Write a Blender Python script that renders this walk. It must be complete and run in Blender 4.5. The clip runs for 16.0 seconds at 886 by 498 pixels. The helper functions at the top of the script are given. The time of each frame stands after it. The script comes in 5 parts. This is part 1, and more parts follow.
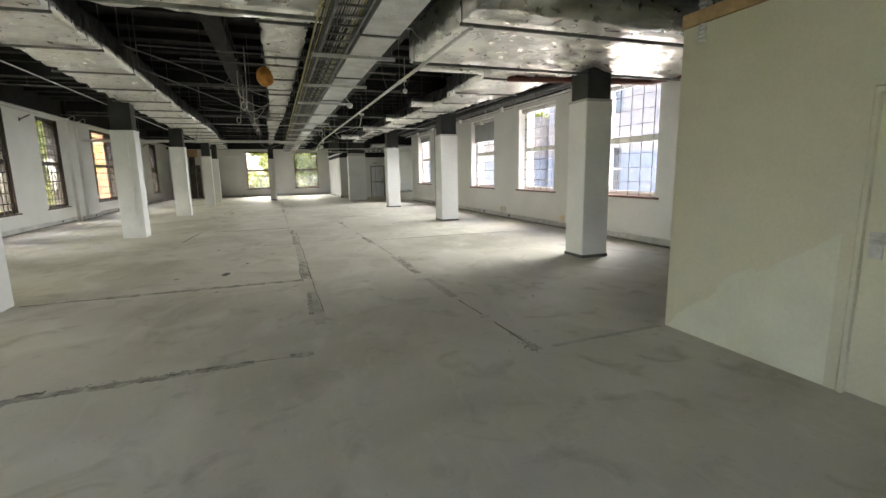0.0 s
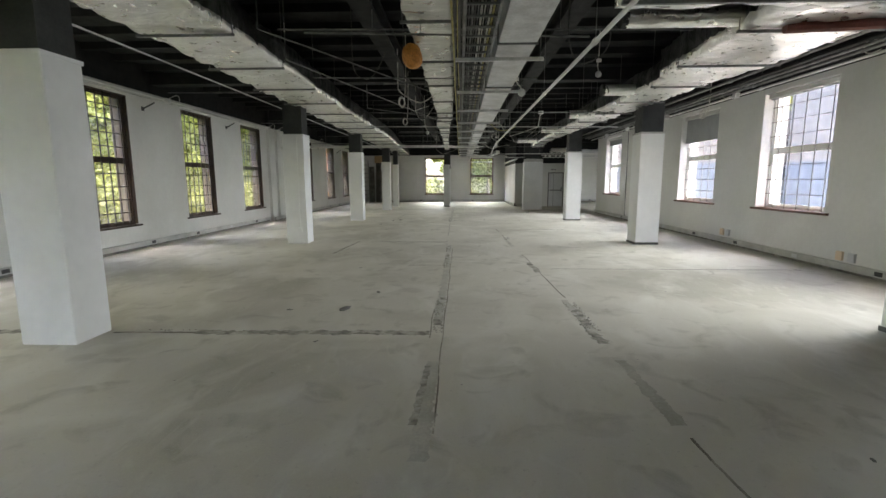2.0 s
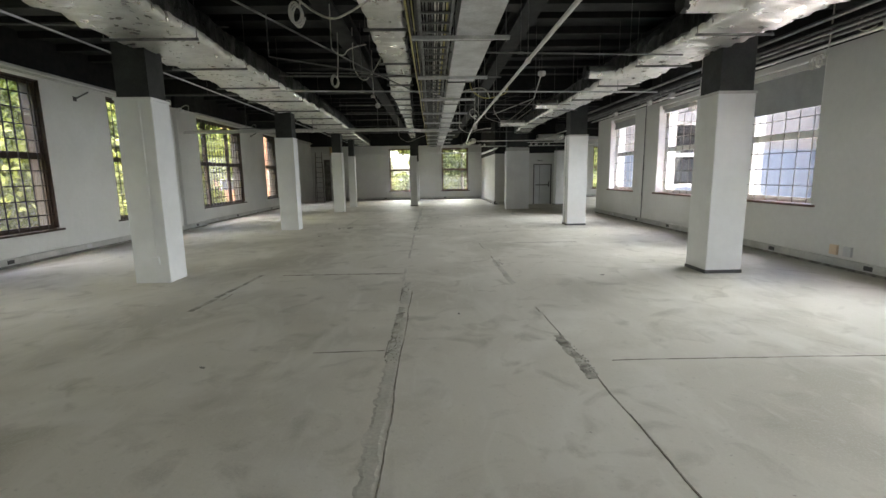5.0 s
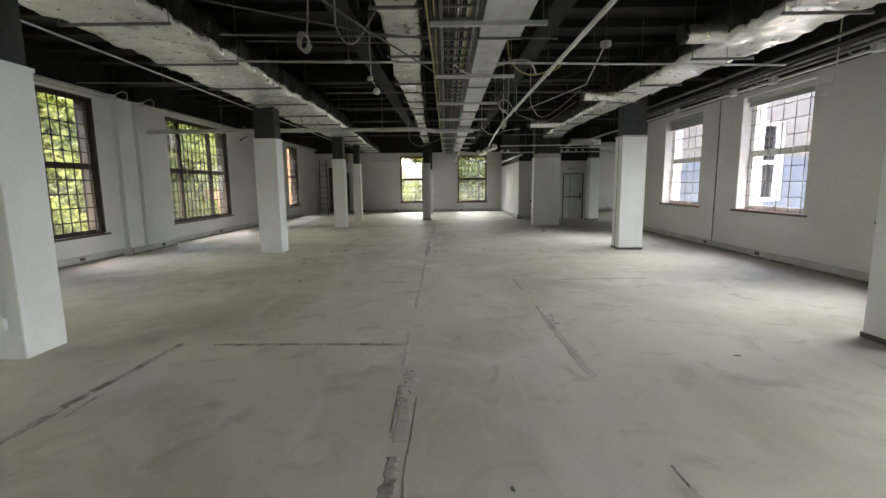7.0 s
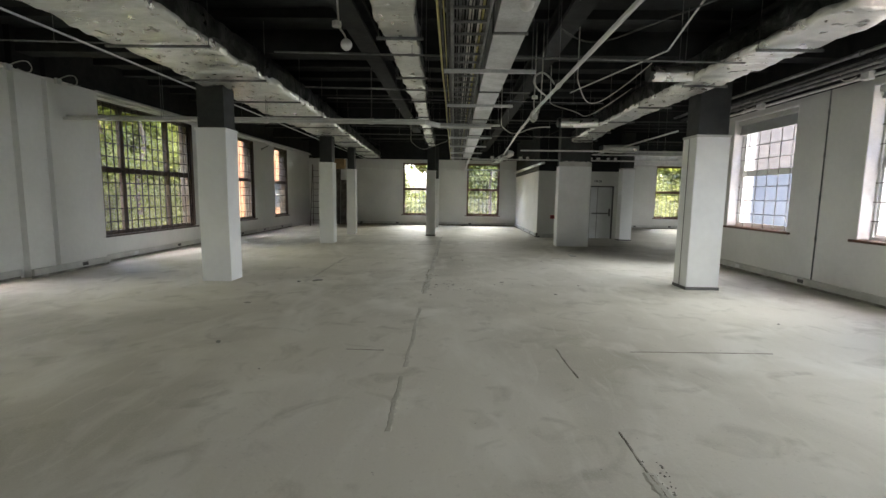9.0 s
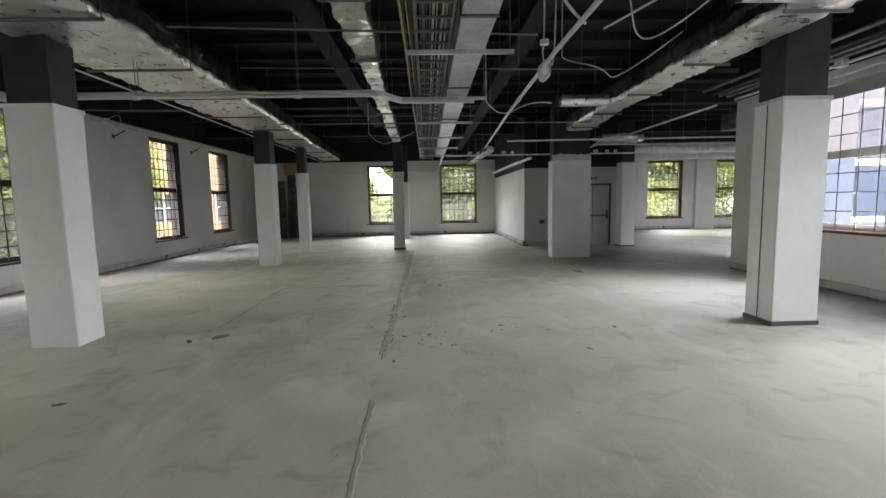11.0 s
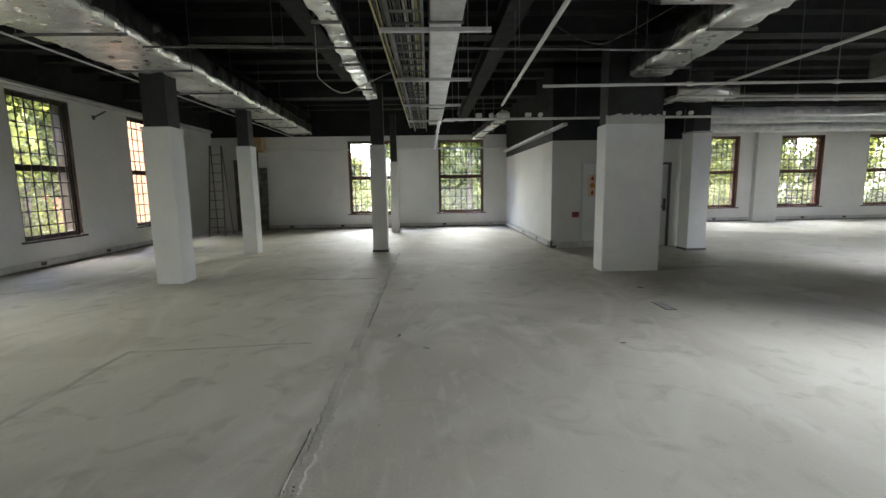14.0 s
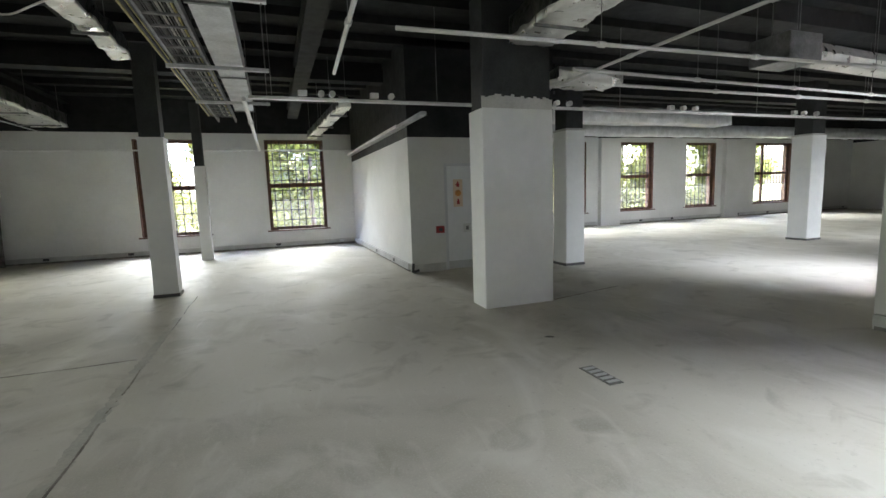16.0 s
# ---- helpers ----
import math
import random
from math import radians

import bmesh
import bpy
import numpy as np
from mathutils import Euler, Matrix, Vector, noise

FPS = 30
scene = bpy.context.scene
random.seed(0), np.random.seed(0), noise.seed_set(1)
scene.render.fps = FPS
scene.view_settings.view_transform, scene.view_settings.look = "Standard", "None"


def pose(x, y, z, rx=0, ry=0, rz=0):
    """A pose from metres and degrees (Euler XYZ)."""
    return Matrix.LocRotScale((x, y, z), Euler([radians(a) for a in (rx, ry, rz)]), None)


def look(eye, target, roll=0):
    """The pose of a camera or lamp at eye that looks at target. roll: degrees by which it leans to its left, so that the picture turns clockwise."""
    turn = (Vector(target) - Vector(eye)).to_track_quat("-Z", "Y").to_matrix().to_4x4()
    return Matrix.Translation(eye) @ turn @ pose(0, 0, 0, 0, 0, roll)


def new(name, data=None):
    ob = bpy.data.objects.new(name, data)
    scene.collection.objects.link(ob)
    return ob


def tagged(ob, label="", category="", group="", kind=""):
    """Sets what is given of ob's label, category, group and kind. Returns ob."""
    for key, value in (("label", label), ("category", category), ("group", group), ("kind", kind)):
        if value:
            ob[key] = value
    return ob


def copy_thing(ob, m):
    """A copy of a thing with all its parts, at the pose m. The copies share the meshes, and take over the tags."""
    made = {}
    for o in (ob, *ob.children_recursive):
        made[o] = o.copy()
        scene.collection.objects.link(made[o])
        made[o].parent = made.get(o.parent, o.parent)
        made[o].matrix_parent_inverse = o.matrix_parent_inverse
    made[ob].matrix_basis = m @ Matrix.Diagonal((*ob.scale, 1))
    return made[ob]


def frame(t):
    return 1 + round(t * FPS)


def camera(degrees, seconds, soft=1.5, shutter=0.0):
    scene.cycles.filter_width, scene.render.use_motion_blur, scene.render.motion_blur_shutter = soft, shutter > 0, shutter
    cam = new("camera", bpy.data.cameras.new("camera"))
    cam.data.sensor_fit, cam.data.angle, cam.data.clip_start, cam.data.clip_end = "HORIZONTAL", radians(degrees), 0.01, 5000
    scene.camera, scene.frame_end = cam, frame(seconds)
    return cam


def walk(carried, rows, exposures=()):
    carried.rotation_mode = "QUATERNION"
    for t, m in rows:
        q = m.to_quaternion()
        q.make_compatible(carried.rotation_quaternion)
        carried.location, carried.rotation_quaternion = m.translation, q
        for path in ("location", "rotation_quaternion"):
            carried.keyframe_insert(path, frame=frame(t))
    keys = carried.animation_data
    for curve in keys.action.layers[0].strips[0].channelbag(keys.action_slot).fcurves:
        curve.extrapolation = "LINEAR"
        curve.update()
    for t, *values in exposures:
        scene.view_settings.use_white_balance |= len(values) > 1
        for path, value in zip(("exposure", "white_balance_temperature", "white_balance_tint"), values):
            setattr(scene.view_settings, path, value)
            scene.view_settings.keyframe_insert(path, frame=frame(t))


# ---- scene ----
cam = camera(88.2, 16.0)
METRES, EYE, TILT, LEAN, TURN = 23.0, 1.6, 0.0, 0.0, -19.6
ROWS = [
    (0.0, 0.0, 0.0, 0.0, -0.17, -9.57, 1.01),
    (0.5, -0.0016, 0.0227, 0.0008, 8.27, -9.14, -0.02),
    (1.0, -0.0025, 0.0484, 0.0015, 16.1, -8.85, -0.15),
    (1.5, -0.0079, 0.0781, 0.0005, 19.31, -8.69, 0.48),
    (2.0, -0.0119, 0.1086, 0.0013, 21.72, -8.52, 0.22),
    (2.5, -0.0206, 0.1394, 0.0002, 22.23, -8.89, 0.49),
    (3.0, -0.0286, 0.1727, 0.0017, 21.23, -9.04, 0.73),
    (3.5, -0.0411, 0.2066, 0.0003, 18.89, -9.38, 0.47),
    (4.0, -0.0518, 0.2398, 0.0011, 18.38, -9.29, 0.76),
    (6.5, -0.1083, 0.391, -0.0002, 18.25, -9.16, 0.88),
    (7.0, -0.1196, 0.4203, 0.0016, 19.99, -8.03, 0.6),
    (7.5, -0.1309, 0.4497, 0.001, 20.44, -7.7, 0.69),
    (8.0, -0.1408, 0.4807, 0.0016, 20.73, -7.52, -0.17),
    (8.5, -0.1526, 0.5108, 0.0006, 21.01, -7.45, -0.53),
    (9.0, -0.1622, 0.5414, 0.0015, 20.97, -6.69, -0.84),
    (11.5, -0.2135, 0.6889, 0.0004, 16.51, -6.02, 1.91),
    (12.0, -0.2205, 0.7189, 0.0012, 15.61, -6.34, 2.43),
    (12.5, -0.2306, 0.748, -0.0001, 14.96, -7.72, 2.5),
    (13.0, -0.2397, 0.7762, -0.0003, 18.97, -8.26, 0.85),
    (13.5, -0.2489, 0.8055, -0.0007, 17.25, -8.22, 0.61),
    (14.0, -0.2538, 0.8367, 0.0005, 17.8, -7.89, 0.92),
    (14.5, -0.2629, 0.863, -0.0008, 20.44, -7.8, 0.78),
    (15.0, -0.2664, 0.8918, 0.0009, 20.06, -7.09, 0.95),
    (15.5, -0.2716, 0.9221, -0.0005, 12.71, -7.37, 1.08),
    (16.0, -0.2701, 0.9561, -0.0006, -0.6, -7.11, 1.93),
]
walk(cam, [(t, pose(0, 0, EYE, TILT, LEAN, TURN) @ pose(METRES * x, METRES * y, METRES * z, 90 + pitch, roll, yaw)) for t, x, y, z, yaw, pitch, roll in ROWS], exposures=[(0.0, 5.6, 7150, 13.5), (1.0, 5.45, 6850, 13.4), (4.0, 5.2, 6700, 13.4), (6.5, 5.05, 6800, 13), (9.0, 5.0, 6800, 13), (12.0, 5.15, 6450, 14), (14.0, 5.2, 6450, 14.5), (16.0, 5.6, 6350, 14.8)])

# ---- plan ----
TOP, WEST, EAST, NORTH, SOUTH, FAR_EAST, WING_S = 4.5, -7.3, 7.35, 38.2, -5.0, 30.0, 25.65
BLACK_LINE = 3.75
WEST_W = [(0.6, 2.2), (4.25, 5.85), (7.9, 9.5), (11.75, 13.35), (15.45, 17.1), (19.03, 20.6), (29.6, 31.25), (33.28, 34.88)]
WEST_WIDE = (23.25, 26.95)
EAST_W = [(7.5, 9.5), (11.2, 13.25), (15.0, 17.1), (18.65, 20.72), (22.25, 24.4)]
NORTH_W = [(-2.15, -0.35), (1.38, 3.1), (11.55, 13.33), (15.0, 16.76), (18.6, 20.32)]
NORTH_WIDE = (22.85, 25.35)
# Unseen windows behind the start, added to brighten the floor near the entrance.
SOUTH_ADDED_W = [(-5.6, -4.0), (-1.8, -0.2)]
WING_W = [(9.5, 11.5), (16.0, 18.0)]
N_HEAD = 3.36


def even(spans, w):
    return [((a + b - w) / 2, (a + b + w) / 2) for a, b in spans]


WEST_W, EAST_W, NORTH_W = even(WEST_W, 1.6), even(EAST_W, 2.06), even(NORTH_W, 1.76)
WING_W, SOUTH_ADDED_W = even(WING_W, 2.06), even(SOUTH_ADDED_W, 1.6)

# ---- world, sun ----
world = bpy.data.worlds.new("overcast_sky")
scene.world = world
world.use_nodes = True
wn = world.node_tree.nodes
sky = wn.new("ShaderNodeTexSky")
sky.sky_type, sky.sun_disc = "NISHITA", False
sky.sun_elevation, sky.sun_rotation, sky.air_density, sky.dust_density = radians(80), radians(166), 1.0, 5.0
wn["Background"].inputs["Strength"].default_value = 0.15
world.node_tree.links.new(sky.outputs[0], wn["Background"].inputs["Color"])
sun = new("sun", bpy.data.lights.new("sun", "SUN"))
sun.data.energy, sun.data.angle, sun.data.color = 0.5, radians(30), (1, 0.96, 0.9)
sun.matrix_world = look((3, -12, 75), (0, 0, 0))


def window_light(m, w, h, watts, rgb):
    """Sky light entering at a window: an area lamp in the opening, aimed down into the room."""
    lamp = bpy.data.lights.new("window_light", "AREA")
    lamp.shape, lamp.size, lamp.size_y = "RECTANGLE", w, h
    lamp.energy, lamp.color, lamp.spread = watts, rgb, radians(84)
    new("window_light", lamp).matrix_world = m @ pose(0, -0.02, h * 0.5 + 0.1, -62)


for a, b in WEST_W:
    window_light(pose(WEST, (a + b) / 2, 0.6, 0, 0, 90), 1.4, 2.6, 0.52, (0.96, 1.0, 0.86))
window_light(pose(WEST, sum(WEST_WIDE) / 2, 0.6, 0, 0, 90), 3.4, 2.6, 1.15, (0.96, 1.0, 0.86))
for a, b in EAST_W:
    window_light(pose(EAST, (a + b) / 2, 1.0, 0, 0, -90), 1.9, 2.1, 1.9, (0.9, 0.98, 1.0))
for a, b in NORTH_W + [NORTH_WIDE]:
    window_light(pose((a + b) / 2, NORTH, 0.56), b - a - 0.2, 2.4, 1.15 * (b - a), (0.95, 1.0, 0.93))
for a, b in WING_W:
    window_light(pose((a + b) / 2, WING_S, 1.0, 0, 0, 180), 1.9, 2.1, 1.9, (0.9, 0.98, 1.0))

# ---- materials ----
def material(name, rgb, rough=0.7, metal=0.0, scale=3.0, vary=0.12, fine=40.0, bump=0.15, bump_scale=60.0, dist=0.004, spec=0.4, stretch=1.0, stain=None, stain_amount=0.5, stain_scale=0.6, random_tone=0.0):
    """Noise at two scales over a base colour, with fine relief; stain is a second colour laid on in patches."""
    m = bpy.data.materials.new(name)
    m.use_nodes = True
    n, l = m.node_tree.nodes, m.node_tree.links
    p = n["Principled BSDF"]
    p.inputs["Roughness"].default_value, p.inputs["Metallic"].default_value = rough, metal
    p.inputs["Specular IOR Level"].default_value = spec
    geo = n.new("ShaderNodeNewGeometry")

    def noise_at(s, detail=5.0, distort=0.0):
        t = n.new("ShaderNodeTexNoise")
        t.inputs["Scale"].default_value, t.inputs["Detail"].default_value, t.inputs["Distortion"].default_value = s, detail, distort
        l.new(geo.outputs["Position"], t.inputs["Vector"])
        return t.outputs["Fac"]

    def ramp(src, lo, hi, a=0.3, b=0.7):
        r = n.new("ShaderNodeMapRange")
        for k, v in zip(("From Min", "From Max", "To Min", "To Max"), (a, b, lo, hi)):
            r.inputs[k].default_value = v
        l.new(src, r.inputs["Value"])
        return r.outputs["Result"]

    def mul(a, b):
        k = n.new("ShaderNodeMath")
        k.operation = "MULTIPLY"
        l.new(a, k.inputs[0])
        l.new(b, k.inputs[1])
        return k.outputs[0]
    tone = mul(ramp(noise_at(scale), 1 - vary, 1 + vary), ramp(noise_at(fine), 1 - vary * 0.6, 1 + vary * 0.6))
    if random_tone:
        info = n.new("ShaderNodeObjectInfo")
        tone = mul(tone, ramp(info.outputs["Random"], 1 - random_tone, 1 + random_tone, 0, 1))
    col = n.new("ShaderNodeMix")
    col.data_type = "RGBA"
    col.inputs["A"].default_value = (*rgb, 1)
    col.inputs["B"].default_value = (*(stain or rgb), 1)
    if stain:
        l.new(ramp(noise_at(stain_scale, 6.0, 0.6), 0, stain_amount, 0.42, 0.68), col.inputs["Factor"])
    else:
        col.inputs["Factor"].default_value = 0
    out = n.new("ShaderNodeVectorMath")
    out.operation = "SCALE"
    l.new(col.outputs["Result"], out.inputs[0])
    l.new(tone, out.inputs["Scale"])
    l.new(out.outputs[0], p.inputs["Base Color"])
    if bump:
        b = n.new("ShaderNodeBump")
        b.inputs["Strength"].default_value, b.inputs["Distance"].default_value = bump, dist
        height = noise_at(bump_scale, 6.0 if stretch == 1 else 3.0, 0.4 if stretch == 1 else 1.3)
        if stretch != 1:
            mp = n.new("ShaderNodeMapping")
            mp.inputs["Scale"].default_value = (stretch, 1, 1)
            l.new(geo.outputs["Position"], mp.inputs["Vector"])
            l.new(mp.outputs[0], height.node.inputs["Vector"])
        l.new(height, b.inputs["Height"])
        l.new(b.outputs[0], p.inputs["Normal"])
    l.new(ramp(noise_at(scale * 3), rough - 0.08, min(1, rough + 0.08)), p.inputs["Roughness"])
    return m


M_PLASTER = material("white_wall_paint", (0.69, 0.69, 0.67), 0.75, scale=1.0, vary=0.04, fine=12, bump=0.08, bump_scale=12, stain=(0.58, 0.58, 0.55), stain_amount=0.5)
M_COLUMN = material("white_column_paint", (0.8, 0.81, 0.81), 0.7, scale=1.4, vary=0.03, fine=10, bump=0.08, bump_scale=10, stain=(0.68, 0.69, 0.7), stain_amount=0.35, stain_scale=1.5)
M_CREAM = material("cream_partition_paint", (0.60, 0.59, 0.47), 0.6, scale=1.0, vary=0.06, bump=0.1, bump_scale=20, stain=(0.52, 0.51, 0.40), stain_amount=0.6, stain_scale=0.7)
M_PALEPATCH = material("pale_skim_coat", (0.655, 0.67, 0.56), 0.65, scale=2, vary=0.06, bump=0.15, bump_scale=20, stain=(0.60, 0.61, 0.5), stain_amount=0.6, stain_scale=1.2)
M_BLACK = material("black_ceiling_paint", (0.009, 0.0098, 0.0105), 0.8, scale=2.0, vary=0.35, bump=0.3, bump_scale=30, stain=(0.022, 0.024, 0.025), stain_amount=0.7)
M_SOOT = material("dark_grey_primer", (0.035, 0.037, 0.038), 0.7, scale=2.5, vary=0.25, bump=0.3, bump_scale=30)
M_CRACK = material("dark_mortar_chase", (0.17, 0.15, 0.125), 0.9, scale=6, vary=0.4, fine=60, bump=0.8, bump_scale=60, stain=(0.38, 0.36, 0.31), stain_amount=1.0, stain_scale=2.2)
M_CHASE = material("rough_grey_mortar_chase", (0.41, 0.385, 0.33), 0.9, scale=5, vary=0.25, fine=35, bump=0.7, bump_scale=45, stain=(0.13, 0.12, 0.1), stain_amount=1.0, stain_scale=7.0)
# Shared by floor scraps, the grate frame and the painted shadow under the trunking.
M_SCRAPE_SHADOW = material("grey_scrape_and_shadow", (0.16, 0.155, 0.14), 0.9, scale=8, vary=0.4, bump=0.6, stain=(0.3, 0.29, 0.26), stain_amount=0.8, stain_scale=5)
M_SMUDGE = material("dusty_grey_smudge", (0.24, 0.23, 0.205), 0.9, scale=8, vary=0.3, bump=0.5)
M_PATCH = material("smooth_mortar_fill", (0.40, 0.375, 0.32), 0.75, scale=3, vary=0.15, bump=0.3, bump_scale=50, stain=(0.46, 0.44, 0.39), stain_amount=0.9, stain_scale=1.6)
M_WOOD = material("dark_brown_varnished_wood", (0.026, 0.015, 0.009), 0.5, scale=6, vary=0.3, bump=0.2, bump_scale=80, stain=(0.042, 0.022, 0.012), stain_amount=0.6, stain_scale=3)
M_REDWOOD = material("reddish_brown_varnished_wood", (0.085, 0.034, 0.018), 0.5, scale=6, vary=0.3, bump=0.2, bump_scale=80, stain=(0.09, 0.035, 0.02), stain_amount=0.6, stain_scale=3)
M_WHITEWOOD = material("white_window_paint", (0.8, 0.8, 0.79), 0.5, scale=5, vary=0.05, bump=0.1, stain=(0.65, 0.64, 0.6), stain_amount=0.4, stain_scale=4)
M_BAR = material("dark_steel_bar", (0.03, 0.027, 0.024), 0.6, 0.3, scale=10, vary=0.3)
M_BARW = material("grey_steel_bar", (0.2, 0.19, 0.18), 0.6, 0.1, scale=10, vary=0.2)
M_FOIL = material("creased_aluminium_foil", (0.84, 0.84, 0.81), 0.32, 0.8, scale=2.5, vary=0.08, fine=9, bump=0.6, bump_scale=6, dist=0.045, spec=0.5, stretch=0.35, stain=(0.62, 0.62, 0.58), stain_amount=0.5, stain_scale=1.1)
# Near-black copy of the foil: shade on duct sides and tops put into colour.
M_FOIL_SHADE = material("shaded_foil", (0.07, 0.075, 0.07), 0.35, 0.8, scale=3, vary=0.4, fine=9, bump=1.0, bump_scale=4, dist=0.09, stain=(0.5, 0.51, 0.5), stain_amount=0.35, stain_scale=2.2)
M_GALV = material("galvanised_steel", (0.58, 0.59, 0.6), 0.45, 0.4, scale=5, vary=0.15, bump=0.1, stain=(0.38, 0.38, 0.38), stain_amount=0.5, stain_scale=3)
M_DULL = material("dull_grey_steel", (0.17, 0.175, 0.175), 0.55, 0.5, scale=6, vary=0.25, bump=0.2, stain=(0.3, 0.3, 0.29), stain_amount=0.5, stain_scale=3)
M_CONDUIT = material("white_plastic_conduit", (0.66, 0.66, 0.64), 0.45, scale=4, vary=0.08, bump=0.05)
M_CABLE = material("pale_cable", (0.5, 0.49, 0.45), 0.5, scale=8, vary=0.2, bump=0.0)
M_CABLE_DARK = material("dark_cable", (0.05, 0.05, 0.045), 0.5, scale=8, vary=0.3, bump=0.0)
M_CABLE_YEL = material("yellow_cable", (0.45, 0.4, 0.14), 0.5, scale=8, vary=0.2, bump=0.0)
M_TRUNK = material("grey_skirting_trunking", (0.52, 0.52, 0.50), 0.5, scale=3, vary=0.12, bump=0.08, stain=(0.34, 0.34, 0.32), stain_amount=0.6, stain_scale=1.5)
M_SOCKET = material("dark_socket_plate", (0.06, 0.06, 0.06), 0.5, vary=0.2)
M_DOOR = material("light_grey_door_paint", (0.6, 0.61, 0.62), 0.5, scale=3, vary=0.06, bump=0.1)
M_DOORFRAME = material("dark_grey_door_frame", (0.1, 0.1, 0.1), 0.5, vary=0.2)
M_RED = material("red_plastic", (0.35, 0.03, 0.03), 0.4, vary=0.1)
M_SIGN = material("cream_sign_board", (0.72, 0.58, 0.42), 0.5, vary=0.05)
M_ORANGE = material("orange_expanding_foam", (0.55, 0.24, 0.06), 0.8, scale=12, vary=0.3, bump=0.8, bump_scale=30, dist=0.02)
M_BLIND = material("grey_blind_fabric", (0.36, 0.37, 0.38), 0.8, scale=5, vary=0.08, bump=0.2)
M_RAWWOOD = material("raw_pine_board", (0.42, 0.29, 0.15), 0.7, scale=6, vary=0.2, bump=0.3)
M_LADDER = material("weathered_aluminium_ladder", (0.15, 0.14, 0.125), 0.5, 0.5, vary=0.25)
M_DARKBOARD = material("dark_weathered_board", (0.07, 0.065, 0.055), 0.75, scale=5, vary=0.4, bump=0.5, stain=(0.2, 0.19, 0.17), stain_amount=0.6, stain_scale=4)
M_RUST = material("rusty_brown_pipe", (0.12, 0.035, 0.025), 0.6, vary=0.25)
M_BARK = material("tree_bark", (0.12, 0.09, 0.06), 0.9, scale=6, vary=0.3, bump=0.8, dist=0.02)
M_GROUND = material("dry_grass_ground", (0.12, 0.14, 0.06), 0.95, scale=0.5, vary=0.3, bump=0.5, bump_scale=12, dist=0.05)
M_PAVE = material("courtyard_paving", (0.16, 0.155, 0.15), 0.85, scale=1, vary=0.15)
M_FACADE = material("pale_render_facade", (0.15, 0.145, 0.14), 0.85, scale=0.5, vary=0.06, bump=0.2, stain=(0.115, 0.11, 0.108), stain_amount=0.5, stain_scale=0.3)
M_BLUE = material("pale_blue_render", (0.088, 0.112, 0.148), 0.85, scale=0.6, vary=0.08)
M_BRICK = material("orange_brick", (0.40, 0.20, 0.11), 0.9, scale=1.5, vary=0.2, random_tone=0.25)
M_MORTAR = material("brick_mortar", (0.42, 0.38, 0.33), 0.9, scale=3, vary=0.15)
M_ROOF = material("grey_roof_tiles", (0.16, 0.14, 0.13), 0.85, vary=0.2)
M_DARKGLASS = material("dark_window_glass", (0.05, 0.06, 0.07), 0.12, vary=0.1, bump=0.0)


def leaf_material():
    m = bpy.data.materials.new("broad_green_leaves")
    m.use_nodes = True
    n, l = m.node_tree.nodes, m.node_tree.links
    geo = n.new("ShaderNodeNewGeometry")
    ramp = n.new("ShaderNodeValToRGB")
    ramp.color_ramp.elements[0].color, ramp.color_ramp.elements[1].color = (0.125, 0.145, 0.022, 1), (0.20, 0.215, 0.05, 1)
    l.new(geo.outputs["Random Per Island"], ramp.inputs[0])
    p = n["Principled BSDF"]
    p.inputs["Roughness"].default_value = 0.6
    l.new(ramp.outputs[0], p.inputs["Base Color"])
    tr = n.new("ShaderNodeBsdfTranslucent")
    l.new(ramp.outputs[0], tr.inputs["Color"])
    mix = n.new("ShaderNodeMixShader")
    mix.inputs[0].default_value = 0.55
    l.new(p.outputs[0], mix.inputs[1])
    l.new(tr.outputs[0], mix.inputs[2])
    l.new(mix.outputs[0], n["Material Output"].inputs["Surface"])
    return m


def glass_material(name="dusty_window_glass", tint=(0.94, 0.96, 0.95), dust_least=0.035, dust_most=0.08):
    m = bpy.data.materials.new(name)
    m.use_nodes = True
    n, l = m.node_tree.nodes, m.node_tree.links
    clear, gloss, dust = n.new("ShaderNodeBsdfTransparent"), n.new("ShaderNodeBsdfGlossy"), n.new("ShaderNodeBsdfTranslucent")
    clear.inputs[0].default_value = (*tint, 1)
    gloss.inputs["Roughness"].default_value = 0.03
    dust.inputs[0].default_value = (0.8, 0.8, 0.76, 1)
    fres, mix, mix2, tex = n.new("ShaderNodeFresnel"), n.new("ShaderNodeMixShader"), n.new("ShaderNodeMixShader"), n.new("ShaderNodeTexNoise")
    tex.inputs["Scale"].default_value, tex.inputs["Detail"].default_value = 3.0, 6.0
    rng = n.new("ShaderNodeMapRange")
    rng.inputs["To Min"].default_value, rng.inputs["To Max"].default_value = dust_least, dust_most
    geo = n.new("ShaderNodeNewGeometry")
    l.new(geo.outputs["Position"], tex.inputs["Vector"])
    l.new(tex.outputs["Fac"], rng.inputs["Value"])
    l.new(rng.outputs[0], mix2.inputs[0])
    l.new(clear.outputs[0], mix2.inputs[1])
    l.new(dust.outputs[0], mix2.inputs[2])
    l.new(fres.outputs[0], mix.inputs[0])
    l.new(mix2.outputs[0], mix.inputs[1])
    l.new(gloss.outputs[0], mix.inputs[2])
    l.new(mix.outputs[0], n["Material Output"].inputs["Surface"])
    return m


